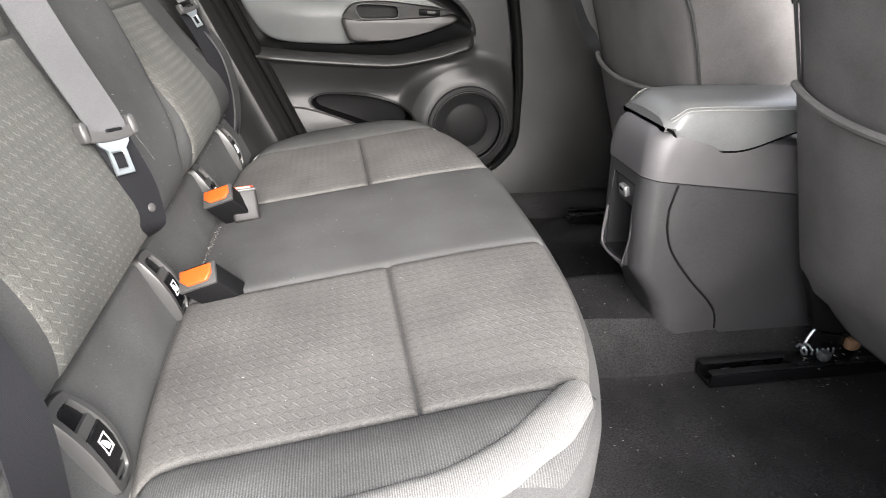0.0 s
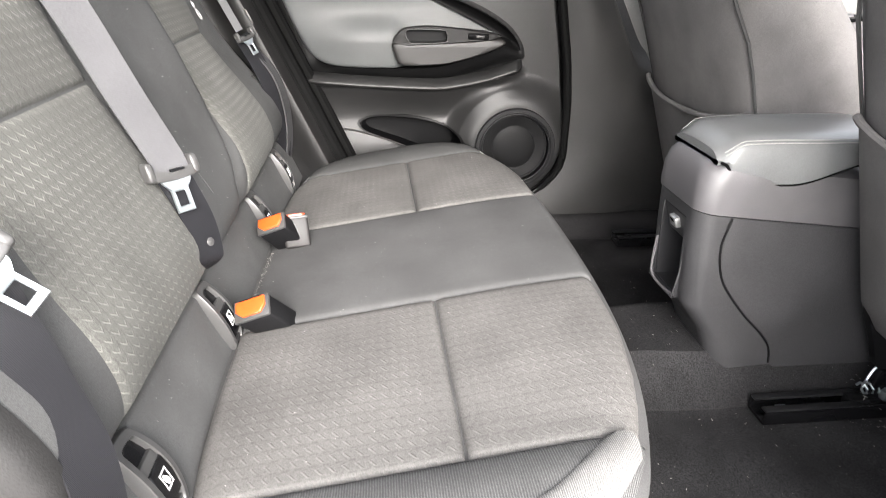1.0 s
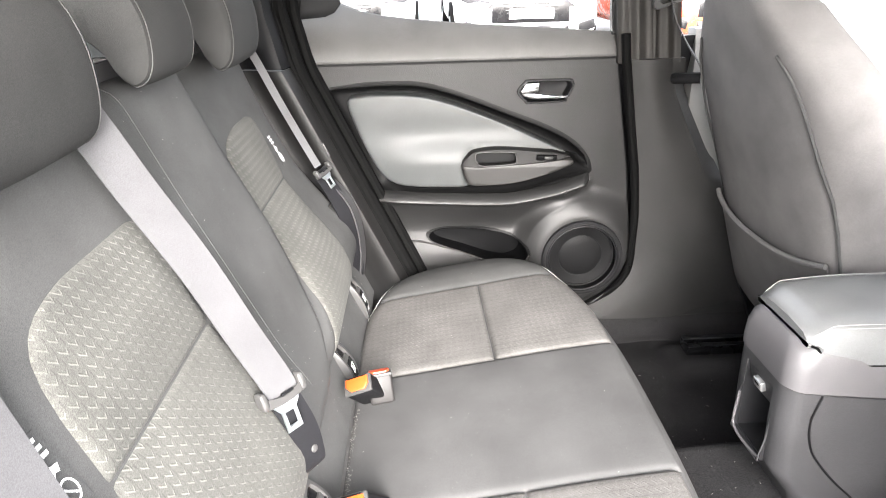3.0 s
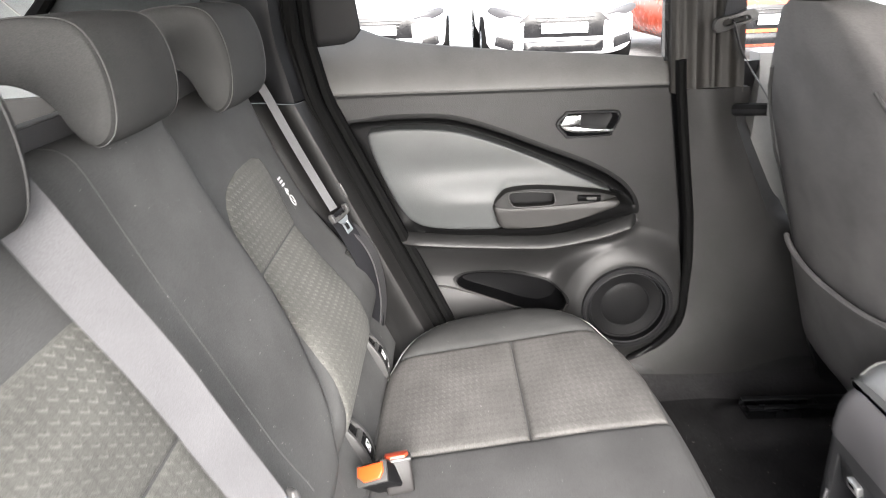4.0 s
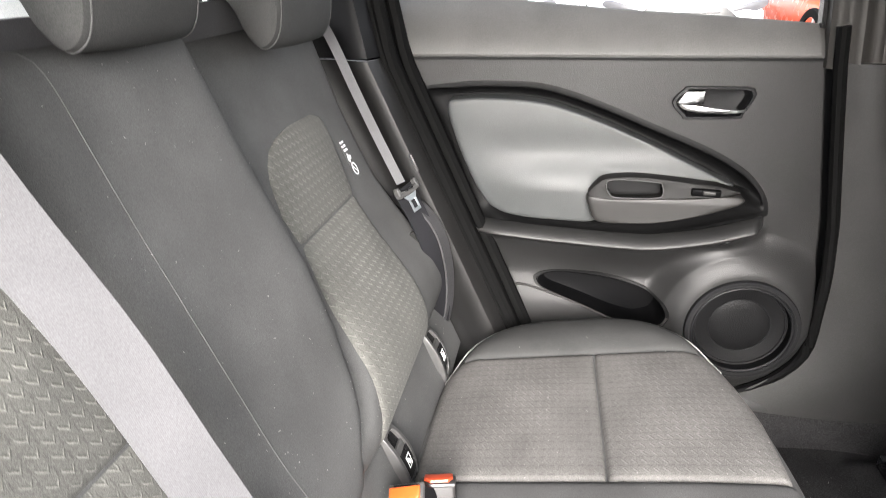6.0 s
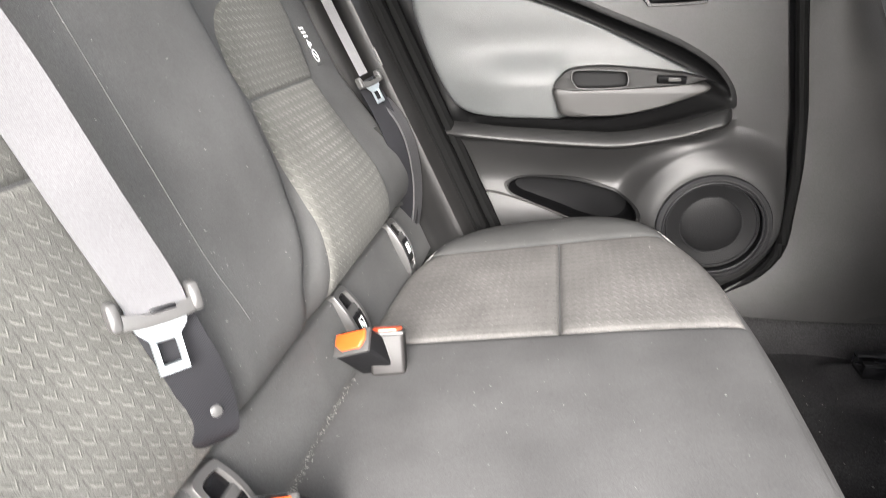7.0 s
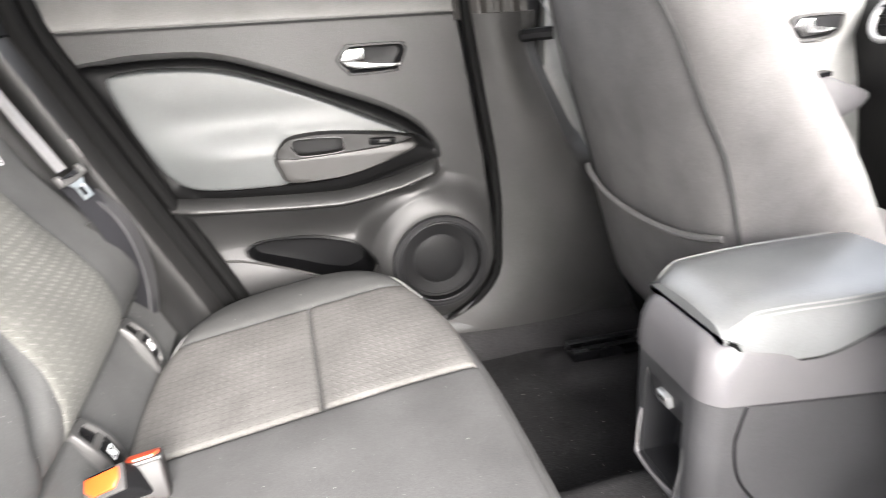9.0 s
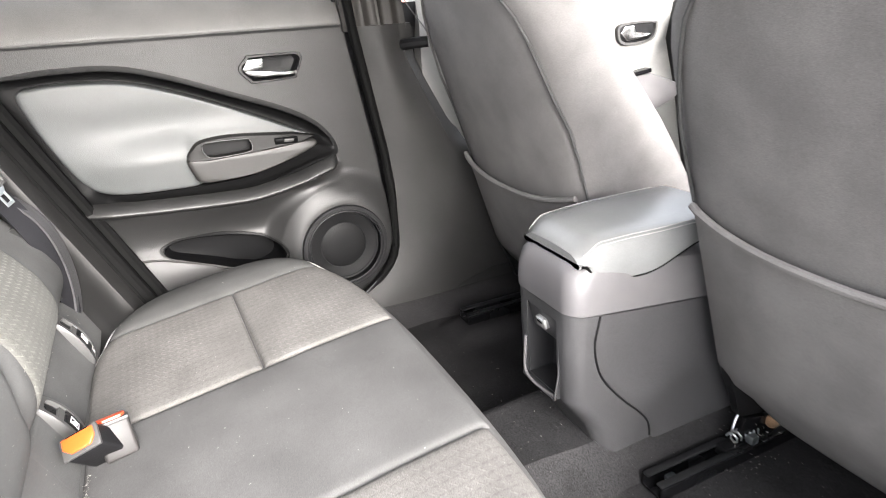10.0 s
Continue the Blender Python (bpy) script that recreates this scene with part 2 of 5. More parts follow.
def ribs(mat, axis, pitch, depth=0.6, contrast=0.25):
    """Fine parallel ribs across one of the object's axes (webbing, rib cloth, grilles)."""
    n, l = mat.node_tree.nodes, mat.node_tree.links
    geo = n.new("ShaderNodeTexCoord")
    wave = n.new("ShaderNodeTexWave")
    wave.bands_direction, wave.wave_profile = axis, "SIN"
    wave.inputs["Scale"].default_value = 0.314 / pitch
    wave.inputs["Distortion"].default_value = 0.15
    l.new(geo.outputs["Object"], wave.inputs["Vector"])
    bsdf = n["Principled BSDF"]
    bp = n.new("ShaderNodeBump")
    bp.inputs["Strength"].default_value, bp.inputs["Distance"].default_value = depth, 0.0008
    l.new(wave.outputs["Fac"], bp.inputs["Height"])
    l.new(bp.outputs["Normal"], bsdf.inputs["Normal"])
    old = bsdf.inputs["Base Color"].links[0].from_socket
    mix = n.new("ShaderNodeMix")
    mix.data_type, mix.blend_type = "RGBA", "MULTIPLY"
    sp = n.new("ShaderNodeMapRange")
    sp.inputs["To Min"].default_value, sp.inputs["To Max"].default_value = 1 - contrast, 1 + contrast
    l.new(wave.outputs["Fac"], sp.inputs["Value"])
    mix.inputs["Factor"].default_value = 1.0
    l.new(old, mix.inputs["A"])
    l.new(sp.outputs["Result"], mix.inputs["B"])
    l.new(mix.outputs["Result"], bsdf.inputs["Base Color"])
    return mat


cloth = material("plain_seat_cloth", (0.050, 0.0497, 0.0495), 0.9, grain=0.35, bump=0.4, bump_scale=1100, spec=0.1, nap=0.06)
cloth_side = material("dark_bolster_cloth", (0.036, 0.036, 0.0355), 0.9, grain=0.35, bump=0.4, bump_scale=1100, spec=0.1, nap=0.06)
cloth_head = material("headrest_cloth", (0.032, 0.032, 0.0315), 0.9, grain=0.35, bump=0.4, bump_scale=1100, spec=0.1, nap=0.06)
cloth_upright = material("plain_backrest_cloth", (0.056, 0.0562, 0.0556), 0.9, grain=0.35, bump=0.4, bump_scale=1100, spec=0.1, nap=0.06)
cloth_rib = ribs(material("ribbed_bolster_cloth", (0.060, 0.060, 0.0595), 0.85, grain=0.4, spec=0.1, nap=0.08), "X", 0.0026)
cloth_strip = ribs(material("pale_ribbed_edge_cloth", (0.115, 0.113, 0.110), 0.8, grain=0.4, spec=0.1, nap=0.08), "X", 0.0020, depth=0.5, contrast=0.3)
cloth_back = emboss(material("embossed_backrest_cloth", (0.068, 0.0675, 0.062), 0.85, grain=0.5, bump=0.5, bump_scale=1100, spec=0.1, nap=0.12, sheen=0.03), 1, 2, cell=(0.0140, 0.0118), depth=0.4, lift=1.9, lit_to=0.25)
cloth_seat = emboss(material("embossed_cushion_cloth", (0.077, 0.0742, 0.0710), 0.85, grain=0.5, bump=0.5, bump_scale=1100, spec=0.1, nap=0.14), 1, 0, cell=(0.0165, 0.0135), depth=0.30, lift=1.25, lit_to=0.0)
cloth_front = material("front_seat_cloth", (0.108, 0.103, 0.102), 0.9, grain=0.35, bump=0.4, bump_scale=1300, spec=0.12, nap=0.09)
plastic = material("grained_trim_plastic", (0.0096, 0.0095, 0.0095), 0.40, grain=0.3, bump=0.6, bump_scale=620, spec=0.24)
# scuffed and darkened: shade on the backrest's outer end is in the colour
side_scuffed_shade = material("scuffed_shaded_side", (0.0125, 0.0122, 0.012), 0.55, grain=0.3, spots=0.35, bump=0.5, bump_scale=500, spec=0.2)
plastic_mid = material("console_grained_plastic", (0.031, 0.0306, 0.032), 0.45, grain=0.3, bump=0.6, bump_scale=620, spec=0.4)
# black of the window switch; also painted shade inside pocket and pull cup
satin_black = material("satin_black_switch_recess_shade", (0.002, 0.002, 0.0022), 0.5, grain=0.2, bump=0.2, bump_scale=700, spec=0.05)
plastic_light = material("satin_console_plastic", (0.072, 0.069, 0.072), 0.48, grain=0.15, bump=0.25, bump_scale=700)
plastic_dark = material("dark_trim_plastic", (0.0055, 0.0055, 0.006), 0.5, grain=0.2, bump=0.3, bump_scale=700, spec=0.12)
niche_dark = material("dark_niche_plastic", (0.013, 0.013, 0.014), 0.42, grain=0.2, bump=0.3, bump_scale=700, spec=0.3)
gloss = material("gloss_black_plastic", (0.004, 0.004, 0.0045), 0.25, grain=0.1, spec=0.25)
rubber = material("black_rubber_seal", (0.002, 0.002, 0.002), 0.7, spec=0.05, grain=0.3, bump=0.3)
leather = material("grey_leatherette", (0.031, 0.033, 0.033), 0.48, grain=0.15, bump=0.35, bump_scale=600, spec=0.3)
leather_lid = material("armrest_leatherette", (0.105, 0.107, 0.107), 0.31, grain=0.15, bump=0.4, bump_scale=600)
carpet = material("black_carpet", (0.0175, 0.017, 0.0175), 0.95, grain=0.6, spots=0.3, bump=0.9, bump_scale=420, spec=0.08, nap=0.22)
webbing = ribs(material("grey_seat_belt_webbing", (0.058, 0.0575, 0.060), 0.6, grain=0.25, spec=0.2), "Y", 0.0010, depth=0.07, contrast=0.04)
# darker copy of the grey webbing: the shade on it is painted in
webbing_shaded = ribs(material("shaded_seat_belt_webbing", (0.0085, 0.0085, 0.0098), 0.55, grain=0.25, spec=0.15), "Y", 0.0011, depth=0.2, contrast=0.2)
grip_dark = material("dark_grey_moulded_plastic", (0.017, 0.017, 0.0165), 0.32, grain=0.15, spec=0.3)
grip = material("grey_latch_plastic", (0.038, 0.0375, 0.037), 0.36, grain=0.15, spec=0.35)
steel = material("brushed_latch_steel", (0.52, 0.56, 0.58), 0.42, metal=1.0, grain=0.1)
chrome_dull = material("dull_socket_metal", (0.30, 0.30, 0.30), 0.35, metal=0.6, grain=0.1)
chrome = material("satin_chrome", (0.85, 0.85, 0.85), 0.18, metal=1.0, grain=0.05)
orange = material("orange_release_button", (0.46, 0.055, 0.008), 0.4, grain=0.1)
red = material("red_release_button", (0.42, 0.055, 0.020), 0.4, grain=0.1)
white = material("white_print", (0.62, 0.62, 0.62), 0.5, grain=0.05)
seam_thread = material("grey_seam_thread", (0.058, 0.0577, 0.056), 0.8, grain=0.2)
thread = material("pale_thread", (0.22, 0.22, 0.21), 0.7, grain=0.2)
lining = material("pale_headliner", (0.66, 0.66, 0.63), 0.9, grain=0.3, bump=0.4)
paint_white = material("white_car_paint", (0.75, 0.75, 0.76), 0.2, grain=0.05, coat=0.6)
paint_red = material("red_car_paint", (0.40, 0.055, 0.020), 0.25, grain=0.05, coat=0.6)
paint_silver = material("silver_car_paint", (0.55, 0.55, 0.56), 0.3, grain=0.05)
lamp_glass = material("smoked_headlight", (0.03, 0.03, 0.032), 0.2, grain=0.1, spec=0.3)
paint_black = material("black_car_paint", (0.012, 0.012, 0.013), 0.35, grain=0.05, spec=0.25)
asphalt = material("pale_asphalt", (0.20, 0.197, 0.19), 0.9, grain=0.7, spots=0.3, bump=0.6, bump_scale=60)
rust = material("rusty_seat_bracket", (0.20, 0.12, 0.07), 0.7, metal=0.4, spots=0.5, grain=0.6)

glass = bpy.data.materials.new("window_glass")
glass.use_nodes = True
gb = glass.node_tree.nodes["Principled BSDF"]
gb.inputs["Base Color"].default_value = (0.9, 0.95, 0.93, 1)
gb.inputs["Transmission Weight"].default_value, gb.inputs["Roughness"].default_value, gb.inputs["IOR"].default_value = 1.0, 0.0, 1.05


# ---- the body shell ----
def tunnel(y):
    return 0.108 * step(0.775, 0.822, y) * (1 - step(0.99, 1.05, y))


def floor_z(x, y):
    kick = 0.05 * step(0.42, 0.30, x)
    side = 0.13 * step(1.540, 1.600, y) + 0.11 * step(0.25, 0.215, y)
    wave = 0.004 * math.sin(23 * x + 4 * y) * math.sin(17 * y)
    hump = 0.026 * step(0.60, 0.66, x) * step(1.355, 1.40, y) * (1 - step(1.475, 1.52, y))
    return max(tunnel(y), side) + kick + wave + hump


part("floor", sheet(lambda x, y: (x, y, floor_z(x, y)), span(0.10, 1.9, 110), span(0.12, 1.62, 110), (0, 0, -0.03)), carpet,
     label="black carpeted floor with a raised centre tunnel", kind="structure", category="floor")
part("wall_rear_footwell", sheet(lambda y, z: (0.27 + 0.10 * (0.28 - z), y, z), span(0.14, 1.6, 40), span(0.02, 0.25, 10), (-0.03, 0, 0)), carpet,
     label="carpeted riser below the rear bench", kind="structure", category="wall")

SILL_X, SILL_Z = (-0.36, -0.213, -0.171, -0.116, -0.029, 0.098, 0.302, 0.46), (0.965, 0.938, 0.922, 0.910, 0.899, 0.887, 0.873, 0.860)
REAR_Z, REAR_X = (0.10, 0.255, 0.437, 0.592, 0.806, 0.937, 1.05), (-0.01, -0.076, -0.157, -0.227, -0.322, -0.349, -0.352)
FRONT_Z, FRONT_X = (0.10, 0.13, 0.175, 0.22, 0.27, 0.40, 0.51, 0.643, 0.80, 0.883), (0.33, 0.40, 0.462, 0.500, 0.520, 0.520, 0.508, 0.484, 0.457, 0.447)
SPEAKER = (0.392, 0.281)
LIP_X, LIP_Z = (-0.17, -0.021, 0.095, 0.177, 0.209, 0.25, 0.314, 0.404), (0.464, 0.452, 0.445, 0.442, 0.444, 0.450, 0.463, 0.492)


def door_in(x, z):
    """How far the door's lining stands inwards of its plane."""
    d = max(0.0, z - 0.812)
    h = -0.25 * d - 4.5 * d * d + 0.004 * step(0.801, 0.809, z)
    r = math.hypot(x - SPEAKER[0], z - SPEAKER[1])
    bulge = 0.040 * step(0.200, 0.112, r) - 0.034 * step(0.103, 0.097, r)
    lower = 0.006 * step(0.365, 0.285, z) * (1 - step(0.42, 0.50, x)) * step(-0.22, 0.04, x)
    hollow = -0.018 * step(0.475, 0.44, z) * step(0.23, 0.40, z) * step(-0.21, -0.12, x) * (1 - step(0.34, 0.42, x)) * max(0.0, 1 - abs(bulge) / 0.020)
    lip_z = table(LIP_X, LIP_Z, x) - 0.004
    fall = min(1.0, max(0.0, (lip_z - z) / (lip_z - 0.350)))
    under = 0.043 * (1 - fall) ** 1.7 * step(lip_z + 0.008, lip_z + 0.001, z) * step(-0.20, -0.10, x) * (1 - step(0.33, 0.42, x))
    return h + bulge + hollow + under * max(0.0, 1 - abs(bulge) / 0.040) + lower * max(0.0, 1 - abs(bulge) / 0.030)


def door_at(x, z, h=0.0):
    return Vector((x, 1.58 - door_in(x, z) - h, z))


def door_plane(depth):
    return lambda x, z, h: Vector((x, depth - h, z))


POCKET = [(-0.022, 0.343), (-0.005, 0.355), (0.030, 0.361), (0.098, 0.357), (0.150, 0.349), (0.200, 0.335), (0.234, 0.314), (0.245, 0.291), (0.235, 0.270),
          (0.214, 0.260), (0.190, 0.257), (0.140, 0.269), (0.080, 0.292), (0.026, 0.311), (-0.012, 0.326)]


BEZEL = [(0.208, 0.727), (0.226, 0.751), (0.240, 0.756), (0.335, 0.756), (0.349, 0.750), (0.351, 0.738), (0.335, 0.706), (0.326, 0.699), (0.240, 0.696), (0.228, 0.702)]


SURROUND = [(-0.262, 0.738), (-0.195, 0.748), (-0.129, 0.751), (-0.03, 0.747), (0.07, 0.718), (0.181, 0.674), (0.285, 0.632), (0.352, 0.595),
         (0.388, 0.560), (0.402, 0.530), (0.396, 0.514), (0.345, 0.500), (0.255, 0.474), (0.175, 0.461), (0.04, 0.466), (-0.08, 0.473), (-0.150, 0.480), (-0.178, 0.518), (-0.205, 0.590), (-0.235, 0.670)]
INSERT = [(-0.215, 0.722), (-0.185, 0.731), (-0.128, 0.734), (-0.029, 0.727), (0.062, 0.701), (0.170, 0.657), (0.268, 0.612), (0.325, 0.584),
         (0.352, 0.566), (0.356, 0.553), (0.346, 0.545), (0.305, 0.528), (0.235, 0.508), (0.170, 0.494), (0.04, 0.492), (-0.070, 0.496), (-0.118, 0.508), (-0.146, 0.535), (-0.176, 0.592), (-0.203, 0.664)]


def inside(poly, x, y):
    hit = False
    for (x0, y0), (x1, y1) in zip(poly, poly[1:] + poly[:1]):
        if (y0 > y) != (y1 > y) and x < (x1 - x0) * (y - y0) / (y1 - y0) + x0:
            hit = not hit
    return hit


def rear_door():
    door = thing("rear_door", "closed rear car door lined with dark grey grained plastic and a grey leatherette insert", "car door")

    def lining(v, u):
        z = 0.11 + v * 0.6965
        x = table(REAR_Z, REAR_X, z) * (1 - u) + table(FRONT_Z, FRONT_X, z) * u
        return door_at(x, z)

    def ledge_skin(v, u):
        z = 0.8055 + v * 0.09
        x = table(REAR_Z, REAR_X, z) * (1 - u) + table(FRONT_Z, FRONT_X, z) * u
        z = 0.8055 + v * (table(SILL_X, SILL_Z, x) - 0.8055)
        x = table(REAR_Z, REAR_X, z) * (1 - u) + table(FRONT_Z, FRONT_X, z) * u
        return door_at(x, z)
    bm = sheet(lining, span(0, 1, 240), span(0, 1, 190))
    mid = Vector((0.11, 0.312))
    poly = [tuple(p + (p - mid).normalized() * 0.006) for p in curve(POCKET, 4, True)]
    gone = []
    grab = [(0.281 + (x - 0.281) * 0.95, 0.727 + (z - 0.727) * 0.91) for x, z in [tuple(p) for p in curve(BEZEL, 3, True)]]
    sunk = [tuple(p + (p - q).normalized() * 0.004) for p, q in zip(curve(SURROUND, 4, True), curve(INSERT, 4, True))]
    for f in bm.faces:
        c = f.calc_center_median()
        if inside(poly, c.x, c.z) or inside(grab, c.x, c.z) or inside(sunk, c.x, c.z):
            gone.append(f)
    bmesh.ops.delete(bm, geom=gone, context="FACES")
    upper = sheet(ledge_skin, span(0, 1, 30), span(0, 1, 60))
    for ob in (part("lining", bm, plastic, door, "dark grey grained plastic lining"), part("window_ledge", upper, plastic_soft, door, "soft grey upper trim below the window")):
        solid = ob.modifiers.new("thick", "SOLIDIFY")
        solid.thickness, solid.offset = 0.006, 1
    part("pocket_edge", rod([door_at(x, z, 0.003) for x, z in [tuple(p) for p in curve([(-0.085, 0.329), (-0.040, 0.326), (0.026, 0.308), (0.08, 0.289), (0.14, 0.265), (0.19, 0.253), (0.216, 0.257), (0.238, 0.268), (0.249, 0.290)], 6)]], 0.0028, 6), plastic_arm, door, "thin lit lower edge of the pocket")
    # lip below the insert, with an overhang

    def lip(x, k):
        dz, y = ((0.0215, 1.574), (0.0185, 1.560), (0.010, 1.551), (0.003, 1.5455), (0.000, 1.5442), (-0.0025, 1.5448), (-0.005, 1.5480), (-0.008, 1.5535), (-0.012, 1.562))[k]
        end = max(step(0.385, 0.418, x), step(-0.10, -0.17, x) * 0.3)
        return (x, y + (1.590 - y) * end, table(LIP_X, LIP_Z, x) + dz)
    part("armrest_lip", sheet(lip, span(-0.165, 0.418, 110), range(9)), plastic, door, "overhanging lip below the insert", smooth=50)
    # map pocket, its inner shade put into the colour
    cen = Vector((0.11, 0.312))
    edge_line = [Vector((p[0], p[1])) for p in curve(POCKET, 6, True)]
    wide = [p + (p - cen).normalized() * 0.009 for p in edge_line]
    part("pocket_rim", ring_of(wide, edge_line, door_at, -0.003, 0.0012), surround_shade, door, "rounded lip of the map pocket")
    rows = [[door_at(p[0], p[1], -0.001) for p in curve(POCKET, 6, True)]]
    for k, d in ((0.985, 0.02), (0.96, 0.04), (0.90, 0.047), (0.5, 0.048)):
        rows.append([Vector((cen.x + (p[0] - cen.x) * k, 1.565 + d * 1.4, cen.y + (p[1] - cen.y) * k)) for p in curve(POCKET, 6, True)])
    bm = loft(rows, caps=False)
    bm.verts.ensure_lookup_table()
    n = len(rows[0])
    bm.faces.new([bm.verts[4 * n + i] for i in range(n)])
    part("map_pocket", bm, satin_black, door, "deep map pocket with its shade painted near-black")
    # surround, its recess shade painted near-black, and leatherette insert
    def surround(k, h):
        """Outline k of the way from the rim to the insert: sunk above, carried out under the armrest below."""
        ring = []
        for p, q in zip(curve(SURROUND, 4, True), curve(INSERT, 4, True)):
            a = p + (q - p) * k if k >= 0 else p + (p - q).normalized() * -k
            low = step(0.555, 0.505, p.y) * step(-0.17, -0.05, p.x)
            ring.append(door_plane(1.580)(a.x, a.y, h[0] + (h[1] - h[0]) * low))
        return ring
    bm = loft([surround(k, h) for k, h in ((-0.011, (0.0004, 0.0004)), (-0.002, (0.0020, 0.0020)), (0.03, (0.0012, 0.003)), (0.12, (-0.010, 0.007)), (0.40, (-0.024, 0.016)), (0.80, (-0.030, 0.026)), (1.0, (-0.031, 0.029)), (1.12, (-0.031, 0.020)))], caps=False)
    part("insert_surround", bm, surround_shade, door, "sunk surround of the insert with shade put into its colour", smooth=50)

    def roll(x, z):
        along = step(-0.20, 0.0, x) * (1 - step(0.16, 0.30, x))
        return 0.020 * step(0.632, 0.555, z) * along * (1 - 0.9 * step(0.066, 0.11, x) * step(0.63, 0.60, z)) - 0.004 * math.exp(-((z - 0.640) / 0.035) ** 2) * along
    pad_line = [(-0.212, 0.718), (-0.184, 0.728), (-0.128, 0.731), (-0.029, 0.724), (0.060, 0.698), (0.168, 0.654), (0.264, 0.609), (0.320, 0.582),
                (0.338, 0.573), (0.300, 0.566), (0.220, 0.545), (0.150, 0.520), (0.092, 0.496), (0.03, 0.494), (-0.068, 0.498), (-0.115, 0.510), (-0.143, 0.537), (-0.173, 0.594), (-0.200, 0.664)]
    part("insert_pad", pad([tuple(p) for p in curve(pad_line, 4, True)], door_plane(1.612), 0.048, 0.004, 0.007, 26, roll), leather, door, "smooth grey leatherette insert")
    # armrest with pull cup and window switch
    arm = [(0.066, 0.556), (0.090, 0.5535), (0.140, 0.5545), (0.210, 0.5575), (0.280, 0.5615), (0.335, 0.5660), (0.350, 0.556), (0.320, 0.541), (0.262, 0.522), (0.200, 0.508), (0.140, 0.504), (0.087, 0.506), (0.072, 0.530)]
    rest = part("armrest", pad([tuple(p) for p in curve(arm, 4, True)], door_plane(1.575), 0.058, 0.0, 0.008, 6, lambda x, z: -0.22 * max(0, z - 0.55)), plastic_arm, door, "grey plastic armrest")
    cup = [(0.100, 0.580), (0.112, 0.590), (0.190, 0.588), (0.201, 0.582), (0.203, 0.566), (0.190, 0.559), (0.122, 0.557), (0.106, 0.564)]
    cc = (0.152, 0.574)

    def around(line):
        """The outline met by rays at even angles from the cup's middle."""
        out = []
        for k in range(96):
            d = Vector((math.cos(2 * math.pi * k / 96), math.sin(2 * math.pi * k / 96)))
            far = 0.0
            for p, q in zip(line, line[1:] + line[:1]):
                a, b = Vector(p) - Vector(cc), Vector(q) - Vector(p)
                den = d.x * b.y - d.y * b.x
                if abs(den) > 1e-9:
                    s, t = (a.x * b.y - a.y * b.x) / den, (a.x * d.y - a.y * d.x) / den
                    if s > 0 and -1e-6 <= t <= 1.000001:
                        far = max(far, s)
            out.append((cc[0] + d.x * far, cc[1] + d.y * far))
        return out

    def slant(u, v, h):
        return Vector((u, 1.575 - h + 0.22 * max(0, v - 0.55), v))
    cup_s = around([tuple(p) for p in curve(cup, 4, True)])
    top = [(0.067, 0.560), (0.079, 0.578), (0.100, 0.591), (0.160, 0.596), (0.250, 0.589), (0.322, 0.581), (0.343, 0.572), (0.335, 0.5665), (0.28, 0.562), (0.21, 0.558), (0.14, 0.555), (0.09, 0.554)]
    part("switch_plate", ring_of(around([tuple(p) for p in curve(top, 4, True)]), cup_s, slant, 0.028, 0.0600), plate_grey, rest, "dark upper face of the armrest")
    # the cup's inner shade is painted on with near-black
    part("pull_cup", pad(cup_s, slant, 0.036, 0.0, 0.001, 3), satin_black, rest, "deep pull cup with its shade painted near-black")
    part("cup_lip", loop_rod([slant(x, z, 0.0600) for x, z in cup_s], 0.0012, 6), plastic, rest)
    part("window_switch", block((0.052, 0.010, 0.014), bevel=0.003, m=pose(0.279, 1.5185, 0.573, 12, 2, 0)), satin_black, rest, "small black window switch")
    part("switch_rocker", block((0.022, 0.006, 0.007), bevel=0.002, m=pose(0.283, 1.512, 0.574, 12, 2, 0)), grip, rest)
    # inner handle
    bez_s = [tuple(p) for p in curve(BEZEL, 3, True)]
    bc = (0.281, 0.727)
    bez_i = [(bc[0] + (x - bc[0]) * 0.90, bc[1] + (z - bc[1]) * 0.82) for x, z in bez_s]
    hand = part("handle_bezel", ring_of(bez_s, bez_i, door_plane(1.580), -0.004, 0.008), gloss, door, "gloss black handle bezel")
    rows = [[Vector((bc[0] + (x - bc[0]) * k, y, bc[1] + (z - bc[1]) * k)) for x, z in bez_i] for k, y in ((1.0, 1.575), (0.97, 1.590), (0.88, 1.597), (0.5, 1.599))]
    bm = loft(rows, caps=False)
    bm.verts.ensure_lookup_table()
    bm.faces.new([bm.verts[3 * len(bez_i) + i] for i in range(len(bez_i))])
    part("handle_recess", bm, plastic_dark, hand, "dark finger recess")
    lever = [(0.215, 0.727), (0.230, 0.748), (0.263, 0.749), (0.263, 0.729), (0.250, 0.723), (0.228, 0.722)]
    part("release_lever", pad(lever, door_plane(1.580), 0.014, 0.002, 0.003, 4), chrome, hand, "satin chrome release lever")
    part("lever_bar", pad([(0.217, 0.724), (0.262, 0.721), (0.300, 0.716), (0.336, 0.716), (0.337, 0.711), (0.300, 0.708), (0.250, 0.709), (0.226, 0.716)], door_plane(1.580), 0.013, 0.001, 0.002, 3), chrome, hand, "thin chrome lever bar")
    # speaker
    x0, z0 = SPEAKER

    def circle(r, n=56):
        return [(x0 + r * math.cos(2 * math.pi * k / n), z0 + r * math.sin(2 * math.pi * k / n)) for k in range(n)]
